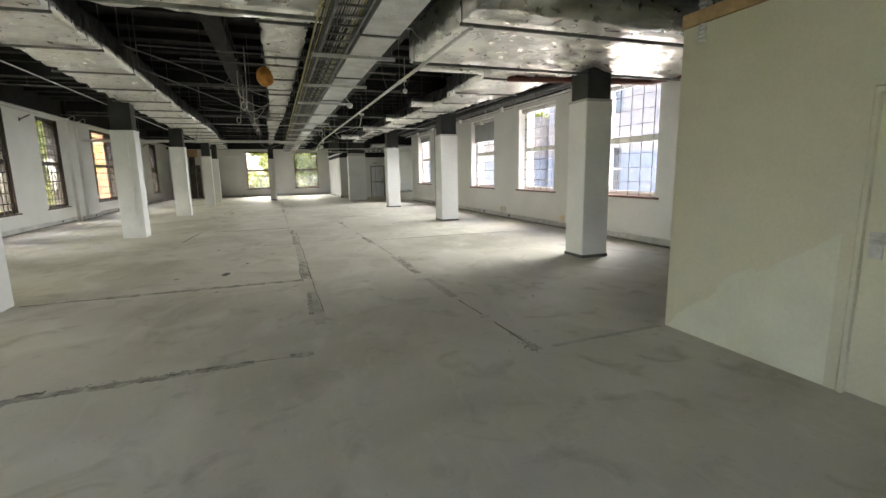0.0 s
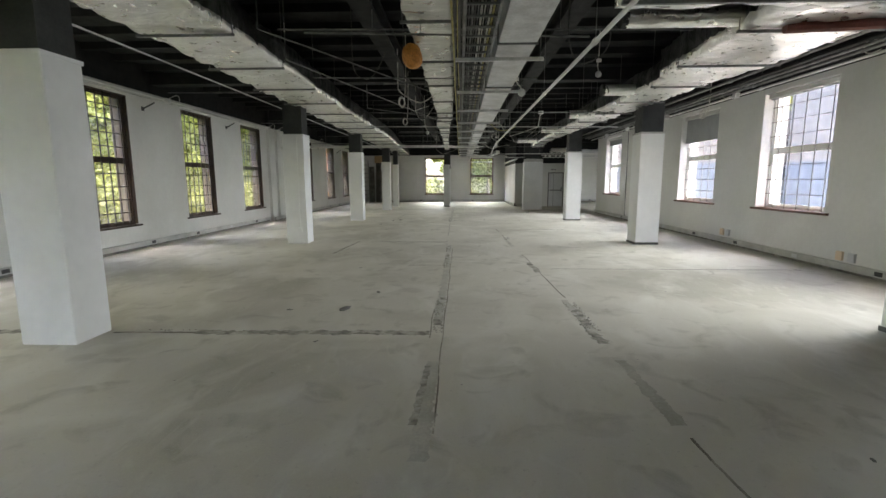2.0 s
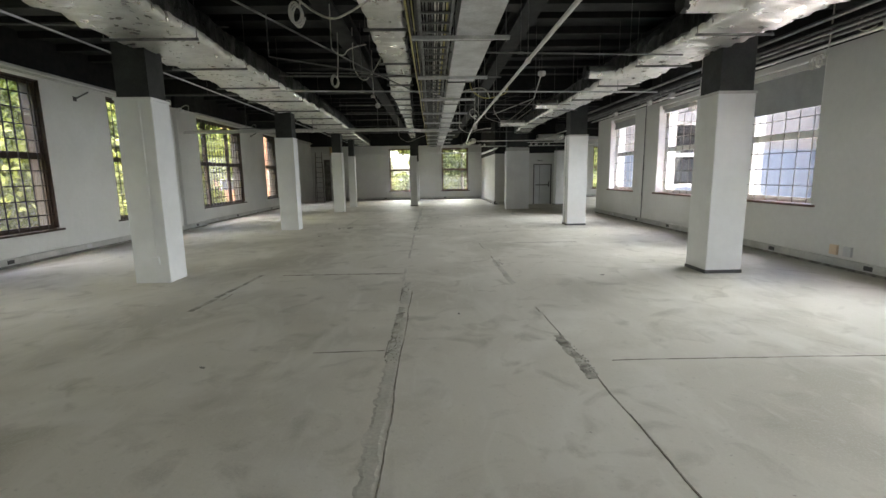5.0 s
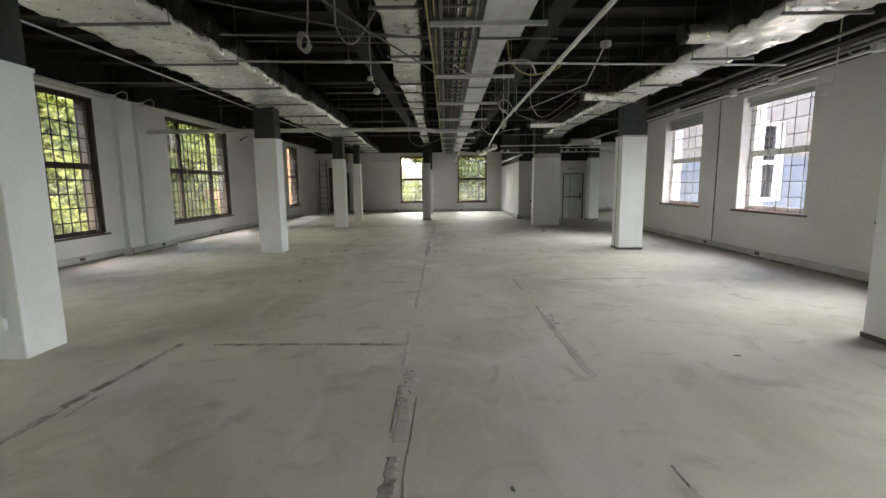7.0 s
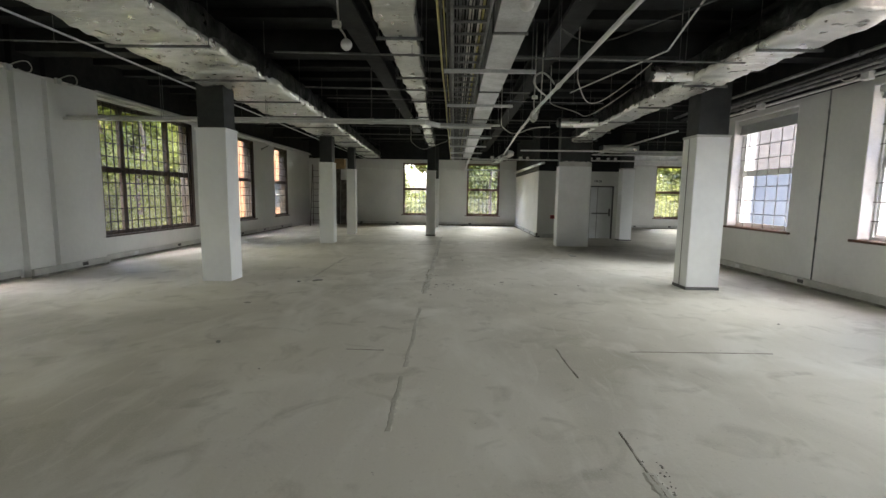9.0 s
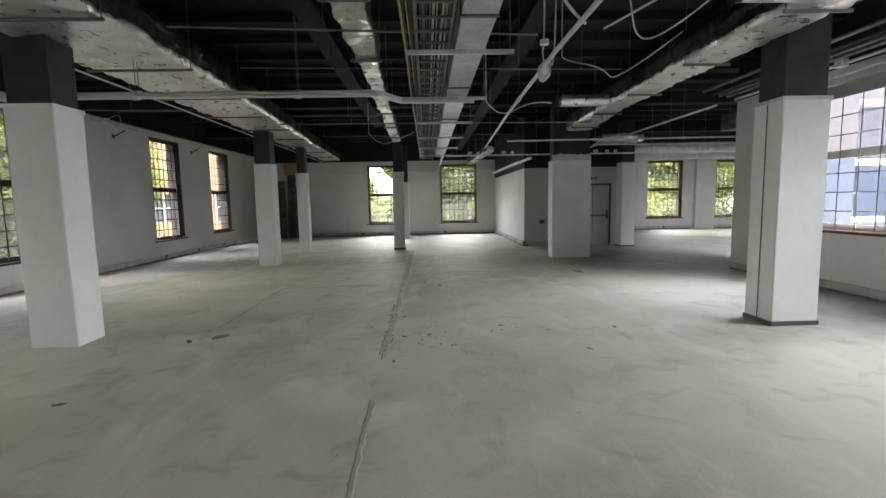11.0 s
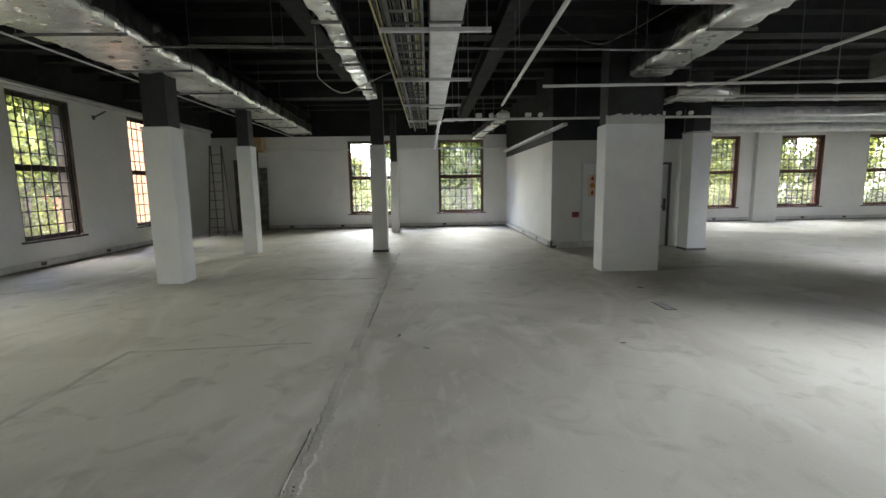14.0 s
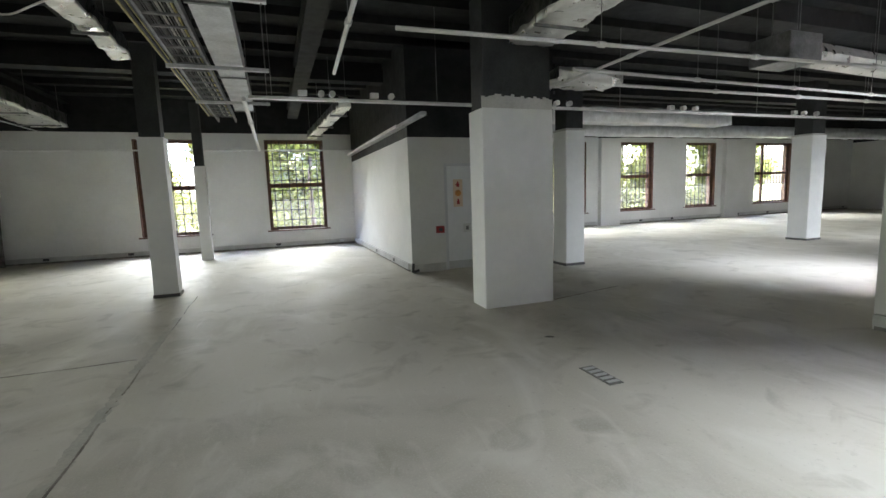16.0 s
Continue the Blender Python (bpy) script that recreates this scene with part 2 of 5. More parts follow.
def screed_material():
    """Worn concrete screed: broad dark damp patches, pale trowel wisps, a fine grain and dark specks."""
    m = bpy.data.materials.new("bare_concrete_screed")
    m.use_nodes = True
    n, l = m.node_tree.nodes, m.node_tree.links
    p = n["Principled BSDF"]
    p.inputs["Specular IOR Level"].default_value = 0.3
    geo = n.new("ShaderNodeNewGeometry")

    def mask(scale, lo, hi, to, detail=5.0, distort=0.0, stretch=(1, 1, 1), turn=0.0):
        mp, t, r = n.new("ShaderNodeMapping"), n.new("ShaderNodeTexNoise"), n.new("ShaderNodeMapRange")
        mp.inputs["Scale"].default_value, mp.inputs["Rotation"].default_value = stretch, (0, 0, turn)
        t.inputs["Scale"].default_value, t.inputs["Detail"].default_value, t.inputs["Distortion"].default_value = scale, detail, distort
        for k, v in zip(("From Min", "From Max", "To Min", "To Max"), (lo, hi, 0.0, to)):
            r.inputs[k].default_value = v
        l.new(geo.outputs["Position"], mp.inputs["Vector"])
        l.new(mp.outputs[0], t.inputs["Vector"])
        l.new(t.outputs["Fac"], r.inputs["Value"])
        return r.outputs["Result"]
    col = None
    for rgb, fac in (((0.37, 0.345, 0.285), mask(0.33, 0.46, 0.66, 0.85, 4, 0.8)), ((0.64, 0.615, 0.555), mask(0.9, 0.5, 0.72, 0.8, 7, 1.6, (1.0, 0.55, 1), 0.5)), ((0.34, 0.315, 0.26), mask(2.3, 0.55, 0.72, 0.7, 7, 1.0)), ((0.62, 0.6, 0.54), mask(5.0, 0.56, 0.8, 0.5, 8, 2.0, (1.0, 0.35, 1), -0.7)), ((0.30, 0.28, 0.24), mask(26.0, 0.62, 0.8, 0.5, 4)), ((0.6, 0.57, 0.5), mask(70.0, 0.5, 0.8, 0.4, 3)), ((0.12, 0.11, 0.1), mask(11.0, 0.745, 0.79, 0.85, 3))):
        mix = n.new("ShaderNodeMix")
        mix.data_type = "RGBA"
        mix.inputs["A"].default_value = (0.54, 0.51, 0.445, 1)
        mix.inputs["B"].default_value = (*rgb, 1)
        if col:
            l.new(col, mix.inputs["A"])
        l.new(fac, mix.inputs["Factor"])
        col = mix.outputs["Result"]
    l.new(col, p.inputs["Base Color"])
    rough = n.new("ShaderNodeMath")
    rough.operation = "ADD"
    rough.inputs[0].default_value = 0.58
    l.new(mask(1.4, 0.3, 0.7, 0.25), rough.inputs[1])
    l.new(rough.outputs[0], p.inputs["Roughness"])
    b = n.new("ShaderNodeBump")
    b.inputs["Strength"].default_value, b.inputs["Distance"].default_value = 0.2, 0.004
    l.new(mask(30.0, 0.2, 0.8, 1.0, 7), b.inputs["Height"])
    l.new(b.outputs[0], p.inputs["Normal"])
    return m


# Thin dust, plus a grey tint added to dim the bright courtyard beyond.
M_GLASS_GREY = glass_material("dimming_grey_window_glass", (0.38, 0.395, 0.42), 0.004, 0.018)
M_LEAF, M_GLASS, M_FLOOR = leaf_material(), glass_material(), screed_material()


# ---- building helpers ----
def box(bm, x0, x1, y0, y1, z0, z1, m=0, bevel=0.0):
    vs = [bm.verts.new(p) for p in ((x0, y0, z0), (x1, y0, z0), (x1, y1, z0), (x0, y1, z0), (x0, y0, z1), (x1, y0, z1), (x1, y1, z1), (x0, y1, z1))]
    fs = [bm.faces.new([vs[i] for i in q]) for q in ((3, 2, 1, 0), (4, 5, 6, 7), (0, 1, 5, 4), (1, 2, 6, 5), (2, 3, 7, 6), (3, 0, 4, 7))]
    for f in fs:
        f.material_index = m
    if bevel:
        es = {e for f in fs for e in f.edges}
        bmesh.ops.bevel(bm, geom=list(es), offset=bevel, segments=2, affect="EDGES", profile=0.6)
    return bm


def boxes(*rows, bevel=0.0):
    bm = bmesh.new()
    for r in rows:
        box(bm, *r, bevel=bevel)
    return bm


def tube(bm, a, b, r, sides=8, caps=True):
    a, b = Vector(a), Vector(b)
    turn = (b - a).to_track_quat("Z", "Y").to_matrix().to_4x4()
    made = bmesh.ops.create_cone(bm, cap_ends=caps, segments=sides, radius1=r, radius2=r, depth=(b - a).length)
    bmesh.ops.transform(bm, matrix=Matrix.Translation((a + b) / 2) @ turn, verts=made["verts"])
    return bm


def tubes(*rows):
    bm = bmesh.new()
    for a, b, r in rows:
        tube(bm, a, b, r)
    return bm


def mesh_of(bm, name, *mats, smooth=False):
    bmesh.ops.recalc_face_normals(bm, faces=bm.faces)
    me = bpy.data.meshes.new(name)
    bm.to_mesh(me)
    bm.free()
    for m in mats:
        me.materials.append(m)
    if smooth:
        for p in me.polygons:
            p.use_smooth = True
    return me


def thing(name, label, category, group="", kind="", at=None):
    ob = tagged(new(name), label, category, group, kind)
    ob.empty_display_size = 0.1
    ob.matrix_world = at or Matrix()
    return ob


def solid(name, bm, mats, label, category, group="", kind="", smooth=False):
    mats = mats if isinstance(mats, (list, tuple)) else [mats]
    return tagged(new(name, mesh_of(bm, name, *mats, smooth=smooth)), label, category, group, kind)


def part(name, bm, mat, parent, label="", smooth=False, data=None):
    ob = new(name, data or mesh_of(bm, name, mat, smooth=smooth))
    ob.parent = parent
    if label:
        ob["label"] = label
    return ob


def cable(name, points, r, mat, label, category="cable", group="", parent=None):
    cu = bpy.data.curves.new(name, "CURVE")
    cu.dimensions, cu.bevel_depth, cu.bevel_resolution, cu.resolution_u = "3D", r, 2, 6
    sp = cu.splines.new("NURBS")
    sp.points.add(len(points) - 1)
    for q, c in zip(sp.points, points):
        q.co = (*c, 1)
    sp.order_u, sp.use_endpoint_u = 3, True
    cu.materials.append(mat)
    tmp = bpy.data.objects.new(name, cu)
    me = bpy.data.meshes.new_from_object(tmp)
    bpy.data.objects.remove(tmp)
    ob = new(name, me)
    if parent:
        ob.parent = parent
        return ob
    return tagged(ob, label, category, group)


def wall_along(name, axis, c0, c1, a0, a1, top, openings, split, label, mats, low=0.0):
    """A wall from a0 to a1 along an axis ('x' or 'y'), between c0 and c1 across it; openings are (from, to, sill, head). Black above split."""
    bm = bmesh.new()

    def piece(p, q, z0, z1):
        for u, v, m in ((z0, min(z1, split), 0), (max(z0, split), z1, 1)):
            if v - u > 1e-4 and q - p > 1e-4:
                box(bm, *((p, q, c0, c1) if axis == "x" else (c0, c1, p, q)), u, v, m)
    at = a0
    for p, q, s, h in sorted(openings):
        piece(at, p, low, top)
        piece(p, q, low, s)
        piece(p, q, h, top)
        at = q
    piece(at, a1, low, top)
    bmesh.ops.remove_doubles(bm, verts=bm.verts, dist=1e-4)
    return solid(name, bm, mats, label, "wall", kind="structure")

# ---- large structure ----
solid("floor", boxes((WEST - 0.45, FAR_EAST + 0.4, SOUTH - 0.4, NORTH + 0.45, -0.3, 0)), M_FLOOR, "bare pale concrete screed floor with stains", "floor", kind="structure")
wall_along("wall_west", "y", WEST - 0.4, WEST, SOUTH, NORTH, TOP, [(a, b, 0.6, 3.64) for a, b in WEST_W + [WEST_WIDE]], BLACK_LINE, "white painted plaster wall, black above the windows", [M_PLASTER, M_BLACK])
wall_along("wall_north", "x", NORTH, NORTH + 0.4, WEST - 0.4, FAR_EAST + 0.4, TOP, [(a, b, 0.56, N_HEAD) for a, b in NORTH_W + [NORTH_WIDE]], 3.55, "white painted plaster wall with black band above", [M_PLASTER, M_BLACK])
wall_along("wall_east", "y", EAST, EAST + 0.55, SOUTH, WING_S, TOP, [(a, b, 1.0, 3.5) for a, b in EAST_W], 3.6, "white painted plaster wall with deep window reveals", [M_PLASTER, M_BLACK])
wall_along("wall_wing_south", "x", WING_S - 0.55, WING_S, EAST + 0.55, FAR_EAST + 0.4, TOP, [(a, b, 1.0, 3.5) for a, b in WING_W], BLACK_LINE, "white painted plaster wall of the wing", [M_PLASTER, M_BLACK])
wall_along("wall_wing_east", "y", FAR_EAST, FAR_EAST + 0.4, WING_S, NORTH, TOP, [], 3.4, "white painted end wall of the wing", [M_PLASTER, M_BLACK])
wall_along("wall_south", "x", SOUTH - 0.4, SOUTH, WEST - 0.4, EAST + 0.55, TOP, [(a, b, 0.6, 3.64) for a, b in SOUTH_ADDED_W], BLACK_LINE, "plain white wall closing the hall", [M_PLASTER, M_BLACK])

# partition with a door beside the entrance
wall_along("wall_partition", "y", 3.67, 3.81, SOUTH, 3.5, 2.98, [(1.03, 1.95, 0, 2.1)], 2.86, "cream painted partition with a pale patched lower part", [M_CREAM, M_RAWWOOD])
box_walls = [
    ("wall_core_west", "y", 4.02, 4.17, 31.62, NORTH, []),
    ("wall_core_south", "x", 31.48, 31.62, 4.02, 7.3, [(4.75, 5.4, 0, 2.15), (6.05, 7.02, 0, 2.1)]),
    ("wall_core_east", "y", 7.15, 7.3, 31.62, NORTH, []),
]
for nm, ax, c0, c1, a0, a1, op in box_walls:
    wall_along(nm, ax, c0, c1, a0, a1, TOP, op, 2.66, "white painted wall of the enclosed core, black above", [M_PLASTER, M_BLACK])

bm = boxes((WEST - 0.4, EAST + 0.55, SOUTH - 0.4, WING_S, TOP, TOP + 0.3), (WEST - 0.4, FAR_EAST + 0.4, WING_S, NORTH + 0.4, TOP, TOP + 0.3))
y = SOUTH + 0.6
while y < NORTH - 0.3:
    box(bm, WEST, EAST if y < WING_S else FAR_EAST, y, y + 0.16, TOP - 0.14, TOP - 0.002)
    y += 0.92
solid("ceiling", bm, M_BLACK, "black painted ribbed concrete ceiling slab", "ceiling", kind="structure")
for x0, x1, a, b in ((-3.85, -3.45, SOUTH, NORTH), (5.05, 5.5, SOUTH, 29.0), (-0.95, -0.65, 4.0, 31.0), (2.1, 2.4, 4.0, NORTH)):
    w = x1 - x0
    bm = boxes((x0, x1, a, b, 3.98 if w > 0.35 else 4.02, 4.06), (x0 + w / 2 - 0.03, x0 + w / 2 + 0.03, a, b, 4.06, 4.33), (x0, x1, a, b, 4.28, 4.358))
    solid("ceiling_beam", bm, M_BLACK, "black painted steel ceiling beam", "beam", "ceiling beams", "structure")
for y in (6.95, 14.45, 21.45, 28.2, 33.4):
    solid("ceiling_beam", boxes((WEST, EAST if y < WING_S else FAR_EAST, y - 0.17, y + 0.17, 4.07, 4.355)), M_BLACK, "black painted cross beam under the ceiling", "beam", "ceiling beams", "structure")

# pilasters
for x0, x1, y0, y1, tp in ((WEST, WEST + 0.22, 21.75, 22.95, BLACK_LINE), (WEST, WEST + 0.12, 21.2, 21.75, BLACK_LINE), (13.9, 14.85, NORTH - 0.2, NORTH, 3.5), (20.75, 21.6, NORTH - 0.2, NORTH, 3.5)):
    solid("trim", box(boxes((x0, x1, y0, y1, 0, tp)), x0, x1, y0, y1, tp, TOP - 0.002, 1), [M_PLASTER, M_BLACK], "white painted wall pilaster", "pilaster", kind="structure")


# ---- columns ----
def column(x0, x1, y0, y1, white, base=True, ragged=False, pipe=False, seam=False):
    ob = thing("column", "white boxed column, black above, on concrete floor" + (" with dark base" if base else ""), "column", "columns", at=pose((x0 + x1) / 2, (y0 + y1) / 2, 0))
    a, b = (x1 - x0) / 2, (y1 - y0) / 2
    bm = bmesh.new()
    bmesh.ops.create_cube(bm, size=1)
    bmesh.ops.scale(bm, vec=(2 * a, 2 * b, white), verts=bm.verts)
    bmesh.ops.translate(bm, vec=(0, 0, white / 2), verts=bm.verts)
    bmesh.ops.subdivide_edges(bm, edges=bm.edges, cuts=9, use_grid_fill=True)
    seed = x0 * 3 + y0
    for v in bm.verts:
        k = noise.noise((v.co.x * 1.2 + seed, v.co.y * 1.2, v.co.z * 1.1)) * 0.008
        v.co.x += k
        v.co.y += k * 0.8
    bmesh.ops.bevel(bm, geom=[e for e in bm.edges if e.calc_face_angle(0) > 1.2], offset=0.008, segments=2, affect="EDGES")
    part("casing", bm, M_COLUMN, ob)
    s = 0.03
    part("shaft", boxes((-a + s, a - s, -b + s, b - s, white, 4.06)), M_SOOT, ob, "black painted upper shaft")
    if ragged:
        bm = bmesh.new()
        n = 22
        for i in range(n):
            u0, u1 = -a + 2 * a * i / n, -a + 2 * a * (i + 1) / n
            h = 0.15 + 0.05 * noise.noise((i * 0.6, seed, 0))
            box(bm, u0, u1, -b + s - 0.012, -b + s - 0.002, white, white + h)
        part("plaster_edge", bm, M_TRUNK, ob, "ragged grey plaster edge")
    else:
        part("cap_strip", boxes((-a - 0.012, a + 0.012, -b - 0.012, b + 0.012, white - 0.03, white + 0.012), bevel=0.004), M_COLUMN if x0 < 0 else M_TRUNK, ob)
    if base:
        part("base_strip", boxes((-a - 0.012, a + 0.012, -b - 0.012, b + 0.012, 0, 0.055), bevel=0.004), M_DOORFRAME, ob, "dark base strip")
    if seam:
        part("seam_strip", boxes((-a - 0.012, -a - 0.006, -0.005, 0.005, 0.06, white - 0.04)), M_SOCKET, ob, "dark open joint")
    if pipe:
        part("conduit", tubes(((a * 0.35, -b - 0.015, 0.4), (a * 0.35, -b - 0.015, white - 0.05), 0.014)), M_COLUMN, ob, "white painted surface conduit")
        part("socket_box", boxes((a * 0.35 - 0.05, a * 0.35 + 0.05, -b - 0.05, -b - 0.005, 0.3, 0.42), bevel=0.006), M_COLUMN, ob)
    return ob


for row in ((-3.85, -3.28, 6.72, 7.2, 2.83, False), (-3.96, -3.42, 14.23, 14.72, 2.8, False, False, True), (-3.96, -3.42, 21.2, 21.66, 2.76, False), (-3.76, -3.3, 27.97, 28.4, 2.64, False), (-3.67, -3.33, 31.5, 31.86, 2.62, False),
            (5.14, 5.68, 6.88, 7.4, 2.8, True), (5.03, 5.6, 14.15, 14.72, 2.78, True), (4.88, 5.46, 21.22, 21.7, 2.74, True, False, False, True), (4.1, 5.15, 28.25, 28.68, 2.64, False, True), (7.02, 7.46, 30.6, 31.05, 2.74, True),
            (-0.45, -0.08, 31.4, 31.72, 2.6, True), (-0.37, -0.1, 36.2, 36.5, 2.45, False), (14.5, 15.05, 30.7, 31.2, 2.74, True)):
    column(*row)


# ---- windows ----
def sash_window(w, h, wood, bars, depth, name_label, mullions=(), cols=8, rows=11, sill=True, blind=0.0, meet=0.5, gauge=0.013):
    """Local x along the wall, y outwards, z up; the origin lies on the inner wall face at the middle of the sill."""
    ob = thing("window", name_label, "window", "windows", "structure")
    a, t = w / 2, 0.06
    part("window_frame", boxes((-a, -a + t, depth, depth + 0.12, 0, h), (a - t, a, depth, depth + 0.12, 0, h), (-a + t, a - t, depth, depth + 0.12, h - t, h), (-a + t, a - t, depth, depth + 0.12, 0, t)), wood, ob)
    part("lining", boxes((-a, -a + 0.02, 0.004, depth, 0.02, h - 0.02), (a - 0.02, a, 0.004, depth, 0.02, h - 0.02), (-a, a, 0.004, depth, h - 0.02, h)), wood, ob)
    if depth + 0.13 < 0.4 and wood is not M_WHITEWOOD:
        part("outer_lining", boxes((-a, -a + 0.03, depth + 0.122, 0.405, 0.02, h - 0.03), (a - 0.03, a, depth + 0.122, 0.405, 0.02, h - 0.03), (-a, a, depth + 0.122, 0.405, h - 0.03, h)), wood, ob)
    zm = h * meet
    part("meeting_rail", boxes((-a + t, a - t, depth + 0.02, depth + 0.09, zm - 0.03, zm + 0.03), bevel=0.004), wood, ob)
    edges = [-a + t, *mullions, a - t]
    for x in mullions:
        part("mullion", boxes((x - 0.04, x + 0.04, depth - 0.01, depth + 0.11, t, h - t), bevel=0.005), wood, ob)
    for x0, x1 in zip(edges[:-1], edges[1:]):
        for z0, z1 in ((t, zm - 0.03), (zm + 0.03, h - t)):
            s = 0.035
            part("sash", boxes((x0, x0 + s, depth + 0.03, depth + 0.07, z0, z1), (x1 - s, x1, depth + 0.03, depth + 0.07, z0, z1), (x0 + s, x1 - s, depth + 0.03, depth + 0.07, z0, z0 + s), (x0 + s, x1 - s, depth + 0.03, depth + 0.07, z1 - s, z1)), wood, ob)
            sheet = bpy.data.meshes.new("pane")
            sheet.from_pydata([(x0 + s, depth + 0.05, z0 + s), (x1 - s, depth + 0.05, z0 + s), (x1 - s, depth + 0.05, z1 - s), (x0 + s, depth + 0.05, z1 - s)], [], [(0, 1, 2, 3)])
            sheet.materials.append(M_GLASS_GREY if wood is M_WHITEWOOD else M_GLASS)
            pane = part("pane", None, None, ob, data=sheet)
            pane.visible_shadow = False
    if sill:
        part("window_sill", boxes((-a - 0.09, a + 0.09, -0.05, depth, -0.04, 0.004), bevel=0.006), M_REDWOOD if wood is M_WHITEWOOD else wood, ob, "brown timber sill" if wood is M_WHITEWOOD else "")
    bar_y = depth - 0.03
    v = mesh_of(tubes(((0, 0, 0), (0, 0, h), gauge)), "bar", bars)
    hz = mesh_of(boxes((-a, a, -0.004, 0.004, -gauge * 0.85, gauge * 0.85)), "bar", bars)
    for i in range(1, cols):
        part("bar", None, bars, ob, data=v).location = (-a + w * i / cols + 0.008 * math.sin(i * 5.1), bar_y, 0)
    for i in range(1, rows):
        if abs(i / rows - meet) > 0.02:
            part("bar", None, bars, ob, data=hz).location = (0, bar_y + 0.012, h * i / rows)
    if blind:
        part("roller_blind", boxes((-a + 0.03, a - 0.03, depth - 0.07, depth - 0.055, h - blind, h - 0.06), (-a + 0.03, a - 0.03, depth - 0.09, depth - 0.04, h - blind - 0.04, h - blind)), M_BLIND, ob, "grey fabric roller blind partly lowered")
        part("blind_case", boxes((-a + 0.02, a - 0.02, depth - 0.14, depth - 0.02, h - 0.12, h - 0.02), bevel=0.02), M_TRUNK, ob)
    return ob


def place_windows(spans, first, at):
    for i, (a, b) in enumerate(spans):
        copy_thing(first, at((a + b) / 2)) if i else set_pose(first, at((a + b) / 2))


def set_pose(ob, m):
    ob.matrix_world = m


place_windows(WEST_W, sash_window(1.6, 3.04, M_WOOD, M_BAR, 0.07, "tall dark brown sash window with steel bars", cols=7, rows=10), lambda c: pose(WEST, c, 0.6, 0, 0, 90))
# Added windows in the unseen south wall, letting in extra light.
place_windows(SOUTH_ADDED_W, sash_window(1.6, 3.04, M_WOOD, M_BAR, 0.07, "tall dark brown sash window with steel bars", cols=7, rows=10), lambda c: pose(c, SOUTH, 0.6, 0, 0, 180))
place_windows([WEST_WIDE], sash_window(3.7, 3.04, M_WOOD, M_BAR, 0.07, "wide three-light brown timber window with steel bars", mullions=(-1.04, 0.72), cols=16, rows=10), lambda c: pose(WEST, c, 0.6, 0, 0, 90))
place_windows(NORTH_W, sash_window(1.76, N_HEAD - 0.56, M_REDWOOD, M_BAR, 0.12, "tall reddish brown sash window with steel bars", cols=8, rows=9), lambda c: pose(c, NORTH, 0.56))
place_windows([NORTH_WIDE], sash_window(2.5, N_HEAD - 0.56, M_REDWOOD, M_BAR, 0.12, "wide reddish brown window with steel bars", mullions=(-0.55,), cols=12, rows=9), lambda c: pose(c, NORTH, 0.56))
white_label = "white painted sash window in a deep reveal, with steel bars"
east_blinds = {1: 0.1, 2: 0.75, 3: 0.18, 4: 0.3}
plain = sash_window(2.06, 2.5, M_WHITEWOOD, M_BARW, 0.22, white_label, cols=6, rows=8, gauge=0.009)
plain.matrix_world = pose(EAST, 8.5, 1.0, 0, 0, -90)
for i in range(1, 5):
    ob = sash_window(2.06, 2.5, M_WHITEWOOD, M_BARW, 0.22, white_label + (" and a lowered grey blind" if i == 2 else ""), cols=6, rows=8, gauge=0.009, blind=east_blinds[i])
    ob.matrix_world = pose(EAST, sum(EAST_W[i]) / 2, 1.0, 0, 0, -90)
for a, b in WING_W:
    copy_thing(plain, pose((a + b) / 2, WING_S, 1.0, 0, 0, 180))

